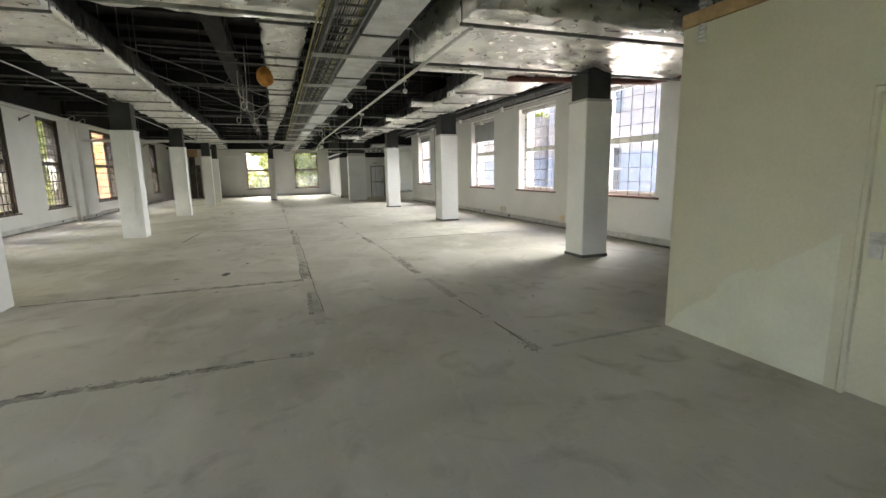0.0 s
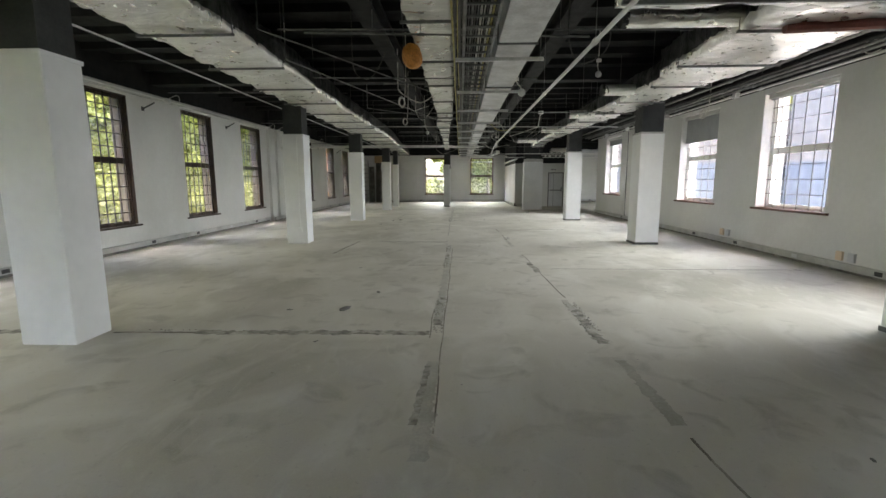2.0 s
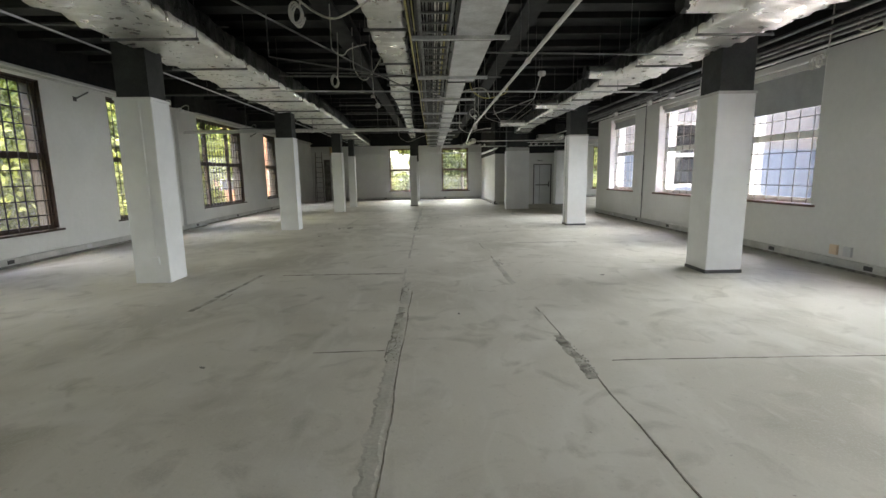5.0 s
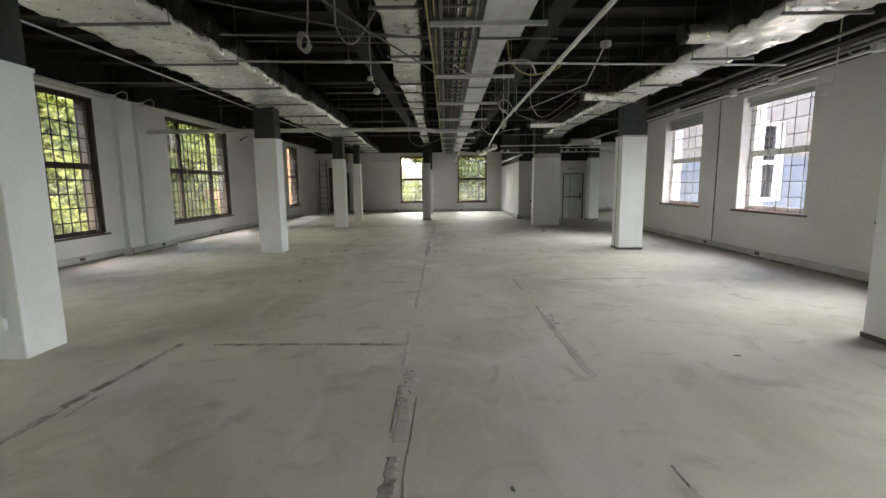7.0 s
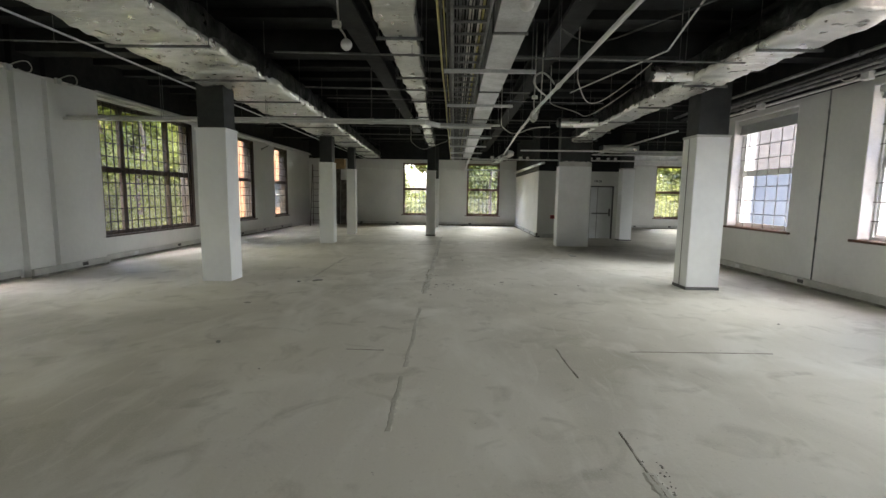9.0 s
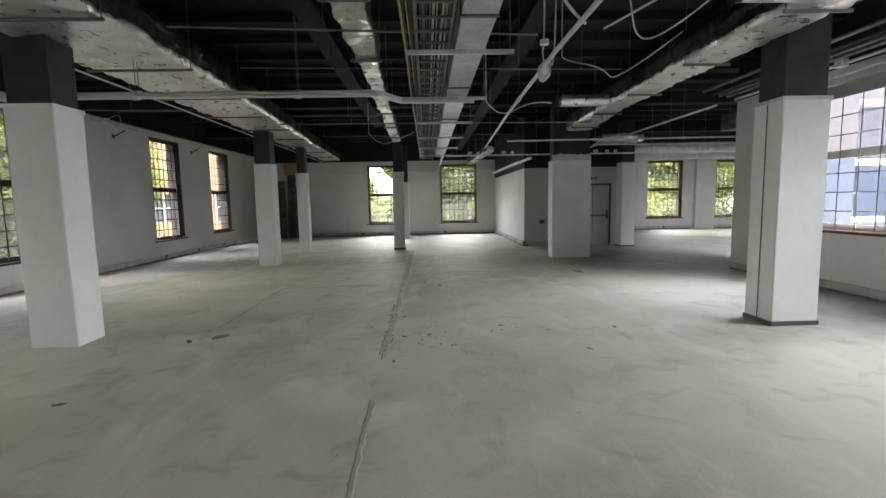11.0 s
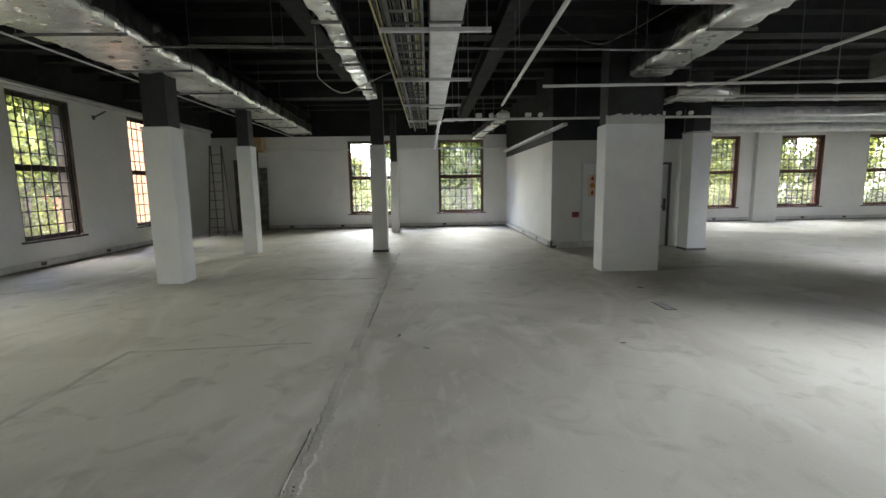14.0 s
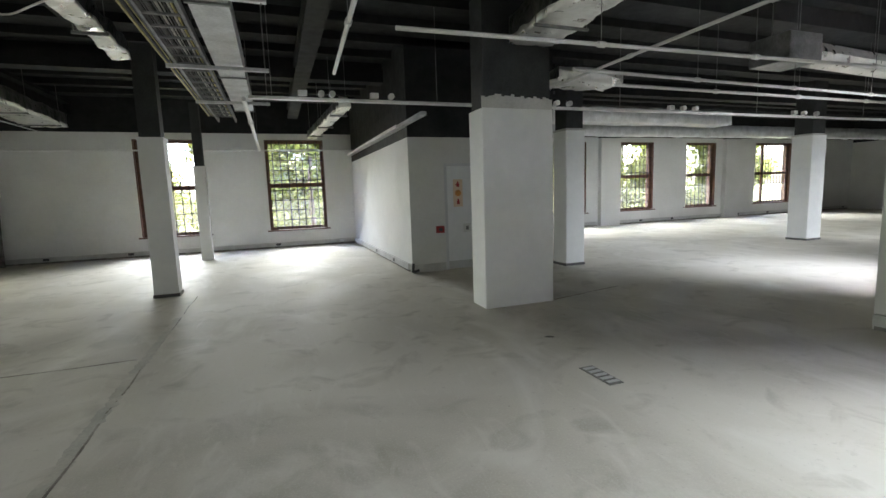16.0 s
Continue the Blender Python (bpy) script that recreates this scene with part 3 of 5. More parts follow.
# ---- ducts ----
def foil_run(name, label, stations, mats, step=0.05, crumple=0.036, group="foil ducts"):
    """A foil-wrapped duct along y through stations (y, x0, x1, z0, z1)."""
    bm = bmesh.new()
    rings = []
    ys = []
    y = stations[0][0]
    while y < stations[-1][0]:
        ys.append(y)
        y += step
    ys.append(stations[-1][0])
    seg = 14
    for y in ys:
        for s, e in zip(stations[:-1], stations[1:]):
            if s[0] <= y <= e[0]:
                k = (y - s[0]) / (e[0] - s[0])
                x0, x1, z0, z1 = [p + (q - p) * k for p, q in zip(s[1:], e[1:])]
                break
        pts = [(x0 + (x1 - x0) * i / seg, z0) for i in range(seg)] + [(x1, z0 + (z1 - z0) * i / 4) for i in range(4)] + [(x1 - (x1 - x0) * i / seg, z1) for i in range(seg)] + [(x0, z1 - (z1 - z0) * i / 4) for i in range(4)]
        ring = []
        for x, z in pts:
            n1 = noise.noise((x * 2.3, y * 2.6, z * 2.3))
            n2 = noise.noise((x * 6 + 9, y * 6, z * 6))
            crease = 0.5 - 2.2 * abs(noise.noise((x * 1.3 + 4, y * 4.5, 7.0)))
            ring.append(bm.verts.new((x + crumple * (n1 + 0.5 * n2), y, z + crumple * (n1 * 0.8 - 0.5 * n2 + 0.55 * crease + 0.35 * noise.noise((x * 8, y * 13, z * 8))))))
        rings.append(ring)
    for r0, r1 in zip(rings[:-1], rings[1:]):
        for i in range(len(r0)):
            j = (i + 1) % len(r0)
            f = bm.faces.new((r0[i], r0[j], r1[j], r1[i]))
            # Sides above their lowest strip, and the top, take the shade-coloured foil.
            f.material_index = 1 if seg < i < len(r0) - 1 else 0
    for ring in (rings[0], rings[-1]):
        bm.faces.new(ring)
    ob = thing(name, label, "duct", group)
    me = mesh_of(bm, name, *mats, smooth=True)
    part("foil_wrap", None, None, ob, data=me)
    y = stations[0][0] + 0.7
    while y < stations[-1][0] - 0.2:
        for s, e in zip(stations[:-1], stations[1:]):
            if s[0] <= y <= e[0]:
                k = (y - s[0]) / (e[0] - s[0])
                x0, x1, z0, z1 = [p + (q - p) * k for p, q in zip(s[1:], e[1:])]
                break
        part("hanger", tubes_boxes([(x0 - 0.06, x1 + 0.06, y - 0.015, y + 0.015, z0 - 0.055, z0 - 0.025)], [((x0 - 0.04, y, z0 - 0.05), (x0 - 0.04, y, TOP - 0.001), 0.005), ((x1 + 0.04, y, z0 - 0.05), (x1 + 0.04, y, TOP - 0.001), 0.005)]), M_DULL, ob, "steel angle hanger with threaded rods")
        y += 1.75
    return ob


def tubes_boxes(bs, ts):
    bm = boxes(*bs)
    for a, b, r in ts:
        tube(bm, a, b, r, 6)
    return bm


foil_run("air_duct", "wide crumpled silver foil air duct under the ceiling", [(-4.5, -3.42, -2.2, 3.5, 3.92), (9.0, -3.48, -2.34, 3.5, 3.92), (16.0, -3.66, -2.5, 3.5, 3.9), (22.0, -3.82, -2.52, 3.5, 3.9), (25.0, -3.85, -2.6, 3.5, 3.9), (30.0, -3.85, -2.9, 3.5, 3.85), (37.1, -3.9, -3.2, 3.5, 3.82)], (M_FOIL, M_FOIL_SHADE))
foil_run("air_duct", "narrow foil-wrapped air duct under the ceiling", [(5.4, -0.04, 0.52, 3.42, 3.75), (12.0, -0.03, 0.43, 3.42, 3.72), (16.0, -0.05, 0.35, 3.42, 3.7), (18.0, -0.18, 0.24, 3.42, 3.7), (21.2, -0.17, 0.13, 3.42, 3.68), (23.0, -0.17, 0.05, 3.42, 3.65), (30.0, -0.3, -0.09, 3.42, 3.62)], (M_FOIL, M_FOIL_SHADE))
foil_run("air_duct", "crumpled silver foil air duct beside the columns", [(7.4, 3.75, 5.3, 3.33, 3.8), (10.8, 4.0, 5.35, 3.38, 3.8), (11.1, 4.25, 5.25, 3.4, 3.78), (17.0, 4.2, 4.95, 3.4, 3.76), (19.5, 4.2, 4.78, 3.4, 3.75), (25.0, 4.25, 4.7, 3.4, 3.74), (28.1, 4.42, 5.05, 3.4, 3.72)], (M_FOIL, M_FOIL_SHADE))


def plenum(x0, x1, y0, y1, z0, z1, label):
    bm = bmesh.new()
    nx, ny = max(4, int((x1 - x0) / 0.07)), max(4, int((y1 - y0) / 0.07))
    grid = {}
    for i in range(nx + 1):
        for j in range(ny + 1):
            x, y = x0 + (x1 - x0) * i / nx, y0 + (y1 - y0) * j / ny
            k = noise.noise((x * 2, y * 2.2, 3)) + 0.9 * abs(noise.noise((x * 4, y * 4.6, 8)))
            grid[i, j, 0] = bm.verts.new((x, y + 0.03 * k, z0 + 0.06 * k))
            grid[i, j, 1] = bm.verts.new((x, y, z1 + 0.02 * k))
    for i in range(nx):
        for j in range(ny):
            for s in (0, 1):
                bm.faces.new([grid[a, b, s] for a, b in ((i, j), (i + 1, j), (i + 1, j + 1), (i, j + 1))])
    for i in range(nx):
        for j in (0, ny):
            bm.faces.new((grid[i, j, 0], grid[i + 1, j, 0], grid[i + 1, j, 1], grid[i, j, 1]))
    for j in range(ny):
        for i in (0, nx):
            bm.faces.new((grid[i, j, 0], grid[i, j + 1, 0], grid[i, j + 1, 1], grid[i, j, 1]))
    ob = thing("duct_plenum", label, "duct", "foil ducts")
    part("foil_wrap", bm, M_FOIL, ob, smooth=True)
    for y in (y0 + 0.35, y1 - 0.35):
        part("hanger", tubes_boxes([(x0 - 0.05, x1 + 0.05, y - 0.02, y + 0.02, z0 - 0.075, z0 - 0.04)], [((x, y, z0 - 0.07), (x, y, TOP - 0.001), 0.006) for x in (x0 - 0.03, x1 + 0.03)]), M_DULL, ob, "steel angle hanger with threaded rods")
    return ob


plenum(-1.75, 1.5, 3.6, 5.6, 3.26, 3.7, "broad crumpled foil plenum across the ceiling")
plenum(2.1, 7.2, 4.7, 7.3, 3.28, 3.75, "large crumpled foil plenum above the entrance")


def duct_stub(y, x0, x1, z):
    ob = thing("duct_stub", "short round foil duct stub ending open", "duct", "duct stubs")
    bm = bmesh.new()
    rings = []
    for i in range(9):
        x = x0 + (x1 - x0) * i / 8
        rings.append([bm.verts.new((x, y + 0.115 * math.cos(q * math.pi / 8) * (1 + 0.05 * noise.noise((i, q, y))), z + 0.115 * math.sin(q * math.pi / 8))) for q in range(16)])
    for a, b in zip(rings[:-1], rings[1:]):
        for q in range(16):
            bm.faces.new((a[q], a[(q + 1) % 16], b[(q + 1) % 16], b[q]))
    part("foil_sleeve", bm, M_FOIL, ob, smooth=True)
    part("collar", tubes(((x0 - 0.05, y, z), (x0 + 0.02, y, z), 0.122)), M_SOOT, ob, "dark end collar")


for y, x in ((8.2, 2.5), (12.6, 3.6), (16.2, 3.7), (20.2, 3.6), (24.9, 3.3)):
    duct_stub(y, x, 4.3, 3.5)

# ---- cable tray, flat duct, struts ----
tray = thing("cable_tray", "steel ladder cable tray filled with cables", "cable tray")
for x in (0.62, 0.93):
    part("rail", boxes((x - 0.012, x + 0.012, 2.5, 33.0, 3.1, 3.17)), M_DULL, tray)
rung = mesh_of(boxes((0.632, 0.918, -0.012, 0.012, 3.105, 3.125)), "rung", M_DULL)
for i in range(100):
    part("rung", None, None, tray, data=rung).location = (0, 2.7 + i * 0.3, 0)
for i in range(17):
    x = 0.5 + 0.027 * i
    pts = [(x + 0.02 * noise.noise((i, k * 0.7, 1)), 2.5 + k * 1.5, 3.14 + 0.02 * noise.noise((k, i, 4))) for k in range(21)]
    cable("cable_run", pts, random.choice((0.008, 0.011, 0.006)), random.choice((M_CABLE, M_DULL, M_CABLE_DARK, M_CABLE_YEL)), "", parent=tray)
flat = thing("flat_duct", "flat galvanised steel duct beside the cable tray", "duct")
y = 3.0
while y < 31.5:
    part("duct_length", boxes((1.0, 1.3 if y > 15 else 1.42, y, y + 2.36, 3.12, 3.36), bevel=0.006), M_GALV, flat)
    part("flange", boxes((0.985, 1.315 if y > 15 else 1.435, y + 2.362, y + 2.398, 3.105, 3.375)), M_DULL, flat)
    y += 2.4
y = 6.2
while y < 32:
    ob = thing("trapeze_hanger", "galvanised strut hanger on threaded rods", "hanger", "trapeze hangers")
    part("strut", boxes((0.52, 1.58, y - 0.02, y + 0.02, 3.05, 3.09)), M_GALV, ob)
    for x in (0.56, 1.54):
        part("rod", tubes(((x, y, 3.03), (x, y, TOP - 0.001), 0.006)), M_DULL, ob)
    y += 2.05

# ---- conduits ----
def conduit(points, r, mat, label, clips=0.0, group="conduits", rods=0.0):
    ob = thing("conduit", label, "pipe", group)
    bm = bmesh.new()
    for a, b in zip(points[:-1], points[1:]):
        tube(bm, a, b, r, 8)
    part("pipe", bm, mat, ob, smooth=False)
    if clips:
        for a, b in zip(points[:-1], points[1:]):
            a, b = Vector(a), Vector(b)
            n = int((b - a).length / clips)
            for i in range(1, n + 1):
                p = a + (b - a) * (i / (n + 0.5))
                d = (b - a).normalized() * 0.04
                part("coupler", tubes((p - d, p + d, r * 1.5)), mat, ob)
                if rods:
                    part("rod", tubes((p, (p.x, p.y, TOP - 0.001), 0.004)), M_DULL, ob)
    return ob


conduit([(1.95, 4.5, 3.02), (1.95, 20.4, 3.02), (2.05, 23.5, 3.02), (2.3, 28.5, 3.02)], 0.022, M_CONDUIT, "white plastic conduit run under the ceiling", 3.0, rods=1)
conduit([(-3.98, -3, 3.46), (-3.98, 37.5, 3.46)], 0.014, M_GALV, "thin pale pipe beside the duct", 4.0)
conduit([(-7.1, -3, 3.72), (-7.1, 37.9, 3.72)], 0.02, M_CONDUIT, "pale pipe along the wall head", 4.0)
for x, z, r, m in ((6.85, 3.5, 0.024, M_CONDUIT), (6.7, 3.56, 0.03, M_DULL), (6.55, 3.58, 0.03, M_DULL), (6.4, 3.6, 0.035, M_SOOT), (6.22, 3.66, 0.03, M_DULL)):
    conduit([(x, 2.0, z), (x, 25.0, z)], r, m, "pale pipe below the ceiling" if m is M_CONDUIT else "dark pipe below the ceiling", 3.4, rods=1 if m is M_CONDUIT else 0)
solid("wall_trunking", boxes((WEST + 0.004, WEST + 0.1, SOUTH + 0.1, NORTH - 0.1, BLACK_LINE - 0.05, BLACK_LINE + 0.06)), M_TRUNK, "pale trunking along the wall head", "trunking")
for dz, dy in ((0, 0), (0.06, 0.07)):
    conduit([(-7.2, 22.08 + dy, 3.03 + dz), (0.05, 22.15 + dy, 3.03 + dz), (0.35, 22.6 + dy, 3.03 + dz), (1.4, 22.62 + dy, 3.03 + dz)], 0.026, M_CONDUIT, "white pipe crossing the hall below the ceiling", 2.4, rods=1)
conduit([(-7.2, 37.9, 3.02), (4.0, 37.95, 3.02)], 0.022, M_CONDUIT, "pale pipe along the end wall", 2.5)
for y, z, x0, x1 in ((7.9, 3.3, -1.2, 2.1), (9.2, 3.75, -2.0, 4.0), (12.2, 3.6, -1.0, 1.9), (13.4, 3.2, 0.4, 4.2), (14.2, 3.85, -6.8, -2.3), (16.9, 3.7, -2.2, 1.0), (19.6, 3.75, -6.8, -2.6), (20.6, 3.35, -1.8, 1.9), (23.4, 3.75, -2.2, 4.0), (24.6, 3.4, -6.5, -3.9), (27.2, 3.7, -2.5, 2.2), (10.4, 3.35, -1.9, 1.9), (15.5, 3.35, -1.9, 2.0), (18.6, 3.3, -1.5, 4.2), (25.9, 3.3, -2.4, 4.4)):
    conduit([(x0, y, z), (x1, y + 0.3, z)], 0.012, M_DULL, "thin grey conduit crossing below the ceiling", 1.5, rods=1)
conduit([(2.6, 26.75, 2.98), (14.0, 26.4, 2.98)], 0.021, M_CONDUIT, "white pipe running into the wing", 2.2, rods=1)
conduit([(4.9, 27.45, 2.95), (16.0, 27.9, 2.95)], 0.021, M_CONDUIT, "white pipe running into the wing", 2.2, rods=1)
conduit([(5.85, 24.0, 3.2), (5.85, 30.3, 3.2)], 0.021, M_CONDUIT, "white pipe turning into the wing", 2.0)
conduit([(6.3, 28.4, 3.05), (22.0, 28.9, 3.1)], 0.025, M_CONDUIT, "white pipe running into the wing", 2.2, rods=1)

channel = thing("lighting_channel", "white steel channel with row of small sockets", "channel")
part("channel", boxes((1.3, 26.0, 29.62, 29.7, 2.92, 2.96)), M_CONDUIT, channel)
for i, x in enumerate((2.0, 2.25, 2.4, 3.0, 3.25, 5.5, 5.75, 6.1, 6.35, 8.6, 8.9, 9.2, 12.0, 12.3, 12.7, 15.5, 15.9, 16.3)):
    part("socket", tubes(((x, 29.6, 3.0), (x, 29.52, 3.0), 0.045)) if i % 3 else boxes((x - 0.06, x + 0.06, 29.53, 29.6, 2.965, 3.04), bevel=0.006), M_CONDUIT, channel, "white plastic socket")
for x in (1.6, 4.0, 7.5, 11.0, 14.5, 18.0):
    part("rod", tubes(((x, 29.66, 2.95), (x, 29.66, TOP - 0.001), 0.005)), M_DULL, channel)
foil_x = thing("wing_duct", "long foil-wrapped duct running into the wing", "duct", "foil ducts")
for x0, x1, y0, y1, z0 in ((5.6, 13.8, 32.4, 32.95, 3.2), (8.5, 27.0, 34.4, 34.9, 3.15)):
    bm = bmesh.new()
    n = int((x1 - x0) / 0.15)
    rings = []
    for i in range(n + 1):
        x = x0 + (x1 - x0) * i / n
        ring = []
        for yy, z in [(y0 + (y1 - y0) * k / 4, z0) for k in range(4)] + [(y1, z0), (y1, z0 + 0.35)] + [(y1 - (y1 - y0) * k / 4, z0 + 0.35) for k in range(1, 4)] + [(y0, z0 + 0.35), (y0, z0 + 0.17)]:
            k = noise.noise((x * 3, yy * 3, z * 3)) * 0.03
            ring.append(bm.verts.new((x, yy + k, z + k)))
        rings.append(ring)
    for a, b in zip(rings[:-1], rings[1:]):
        for q in range(len(a)):
            bm.faces.new((a[q], a[(q + 1) % len(a)], b[(q + 1) % len(a)], b[q]))
    part("foil_wrap", bm, M_GALV, foil_x, smooth=True)

conduit([(1.22, 30.2, 3.02), (1.22, 37.9, 3.02)], 0.035, M_CONDUIT, "white trunking pipe running to the end wall", 2.5, rods=1)
solid("wall_channel", boxes((3.86, 4.018, 31.7, 38.1, 2.86, 2.92), (3.9, 4.0, 30.2, 31.7, 2.86, 2.92)), M_GALV, "galvanised channel along the core wall", "channel")
small = foil_run("air_duct", "short thin foil duct near the core", [(32.2, 2.85, 3.1, 3.3, 3.5), (37.3, 2.6, 2.85, 3.3, 3.5)], (M_FOIL, M_FOIL_SHADE))
unit = thing("fan_unit", "grey metal fan unit hanging with round outlet", "fan unit", at=pose(8.9, 27.75, 3.3))
part("case", boxes((-0.35, 0.35, -0.3, 0.3, 0, 0.4), bevel=0.015), M_DULL, unit)
part("outlet", tubes(((0.35, 0, 0.2), (0.5, 0, 0.2), 0.16)), M_SOCKET, unit, "black round outlet")
part("sleeve", tubes(((0.5, 0, 0.2), (4.2, 0.3, 0.2), 0.2)), M_FOIL, unit, "foil sleeve")
for x in (-0.3, 0.3):
    part("rod", tubes(((x, 0, 0.4), (x, 0, TOP - 3.3), 0.006)), M_DULL, unit)
foil_stub = foil_run("air_duct", "short crumpled foil duct end beside the column", [(28.9, 5.7, 6.9, 3.2, 3.4), (29.4, 5.7, 6.9, 3.2, 3.4)], (M_FOIL, M_FOIL_SHADE))

# ---- floor chases and marks ----
def chase(a, b, width, mat, label, seed, gap=0.0):
    """An irregular filled chase in the screed, standing a few millimetres proud."""
    a, b = Vector((*a, 0)), Vector((*b, 0))
    d = (b - a)
    n = max(3, int(d.length / 0.025))
    side = Vector((-d.y, d.x, 0)).normalized()
    bm = bmesh.new()
    prev = None
    for i in range(n + 1):
        p = a + d * (i / n)
        k = noise.noise((p.x * 2 + seed, p.y * 2, seed))
        k2 = noise.noise((p.x * 14 + seed, p.y * 14, 3.3)) + 0.5 * noise.noise((p.x * 3, p.y * 3 + seed, 9))
        fray = noise.noise((p.x * 31, p.y * 31, seed + 5))
        wl, wr = width * (0.46 + 0.2 * k2 + 0.25 * fray), width * (0.46 - 0.2 * k2 + 0.2 * noise.noise((p.x * 27, p.y * 27, seed + 8)))
        if gap and noise.noise((p.x * 0.9, p.y * 0.9, seed * 7.7)) > gap:
            prev = None
            continue
        c = p + side * (0.02 * k)
        ring = [bm.verts.new(c - side * wl), bm.verts.new(c - side * wl * 0.6 + Vector((0, 0, 0.004))), bm.verts.new(c + side * wr * 0.6 + Vector((0, 0, 0.003 + 0.002 * k2))), bm.verts.new(c + side * wr)]
        if prev:
            for q in range(3):
                bm.faces.new((prev[q], prev[q + 1], ring[q + 1], ring[q]))
        prev = ring
    return solid("floor_chase", bm, mat, label, "floor mark", "floor chases", "structure")


lab = "rough dark mortar crack in the concrete floor"
pal = "smooth pale mortar fill in the concrete floor"
for i, (a, b, w, m, g) in enumerate((
        ((0.33, 4.9), (0.33, 14.0), 0.13, M_PATCH, 0.3), ((0.26, 5.1), (0.26, 13.6), 0.014, M_CRACK, 0.05), ((0.40, 5.2), (0.40, 13.4), 0.014, M_CRACK, 0.0), ((0.24, 14.0), (0.19, 21.0), 0.05, M_PATCH, 0.15), ((0.22, 14.2), (0.17, 21.0), 0.014, M_CRACK, -0.15),
        ((0.2, 21.0), (0.17, 31.3), 0.1, M_PATCH, 0.25), ((0.15, 20.6), (0.14, 23.0), 0.018, M_CRACK, 0.1), ((0.22, 24.5), (0.2, 31.2), 0.02, M_CRACK, 0.1),
        ((2.1, 3.4), (2.05, 6.0), 0.12, M_PATCH, 0.2), ((2.1, 3.5), (2.06, 5.2), 0.022, M_CRACK, 0.15), ((2.05, 5.4), (2.0, 8.6), 0.1, M_PATCH, 0.05), ((2.05, 8.4), (1.97, 12.2), 0.016, M_CRACK, 0.25), ((1.98, 10.6), (1.95, 12.3), 0.1, M_PATCH, 0.3), ((1.95, 12.3), (1.8, 17.8), 0.018, M_CRACK, 0.05), ((1.9, 13.0), (1.86, 15.6), 0.1, M_PATCH, 0.15),
        ((-1.95, 3.0), (-1.98, 4.05), 0.1, M_PATCH, 0.3), ((-3.4, 3.95), (0.2, 4.1), 0.11, M_CHASE, 0.35), ((-1.95, 4.06), (-0.5, 4.08), 0.055, M_CRACK, 0.35), ((-2.25, 2.6), (-1.97, 4.03), 0.06, M_CRACK, 0.4), ((-0.3, 4.1), (0.2, 4.1), 0.012, M_CRACK, 0.3), ((2.1, 3.44), (3.66, 3.5), 0.07, M_PATCH, 0.2), ((2.5, 3.45), (3.6, 3.49), 0.025, M_CRACK, 0.15),
        ((-4.6, 7.12), (0.25, 7.2), 0.15, M_CHASE, 0.45), ((-3.2, 7.13), (-0.3, 7.17), 0.05, M_CRACK, 0.3), ((0.31, 7.45), (0.33, 8.7), 0.12, M_CHASE, 0.3), ((0.28, 5.3), (0.3, 6.3), 0.07, M_CHASE, 0.2), ((0.3, 11.4), (0.32, 12.6), 0.09, M_CHASE, 0.2), ((2.02, 6.9), (2.03, 8.2), 0.13, M_CHASE, 0.2), ((1.97, 10.5), (1.95, 11.5), 0.11, M_CHASE, 0.2), ((-0.42, 11.18), (0.24, 11.2), 0.025, M_CRACK, 0.3), ((2.1, 10.86), (7.2, 10.8), 0.016, M_CRACK, 0.1),
        ((-2.3, 12.6), (-2.15, 14.65), 0.08, M_CHASE, 0.2), ((-2.12, 13.1), (-2.15, 13.9), 0.02, M_CRACK, 0.3), ((-2.15, 14.62), (0.2, 14.58), 0.07, M_CHASE, 0.3), ((-1.8, 14.62), (0.2, 14.58), 0.02, M_CRACK, 0.1), ((-0.45, 17.65), (-0.05, 17.66), 0.015, M_CRACK, 0.4), ((2.0, 17.75), (4.1, 17.8), 0.02, M_CRACK, -0.1),
        ((-2.1, 21.3), (-2.1, 24.6), 0.06, M_PATCH, 0.2), ((-2.1, 24.6), (-0.3, 24.75), 0.05, M_PATCH, 0.2), ((-1.5, 28.1), (0.1, 28.08), 0.016, M_CRACK, 0.2), ((5.2, 28.3), (6.6, 28.6), 0.025, M_CRACK, 0.2))):
    chase(a, b, w, m, lab if m is not M_PATCH else pal, i * 1.7 + 0.3, g)


def rubble(x0, x1, y0, y1, n, seed):
    """A scatter of broken mortar crumbs in a chase."""
    r = random.Random(seed)
    vs, fs = [], []
    for _ in range(n):
        c = Vector((r.uniform(x0, x1), r.uniform(y0, y1), 0))
        q = r.uniform(0.004, 0.013)
        base = len(vs)
        turn = r.uniform(0, 6.28)
        for k in range(5):
            t = turn + k * 1.257
            vs.append(c + Vector((math.cos(t) * q * r.uniform(0.5, 1.4), math.sin(t) * q * r.uniform(0.5, 1.4), 0.001)))
        vs.append(c + Vector((0, 0, q * r.uniform(0.2, 0.7) + 0.004)))
        fs += [(base + k, base + (k + 1) % 5, base + 5) for k in range(5)]
    me = bpy.data.meshes.new("mortar_rubble")
    me.from_pydata(vs, [], fs)
    me.materials.append(M_SMUDGE)
    tagged(new("mortar_rubble", me), "crumbled dark mortar bits in the floor chase", "rubble", "floor rubble", "stuff")


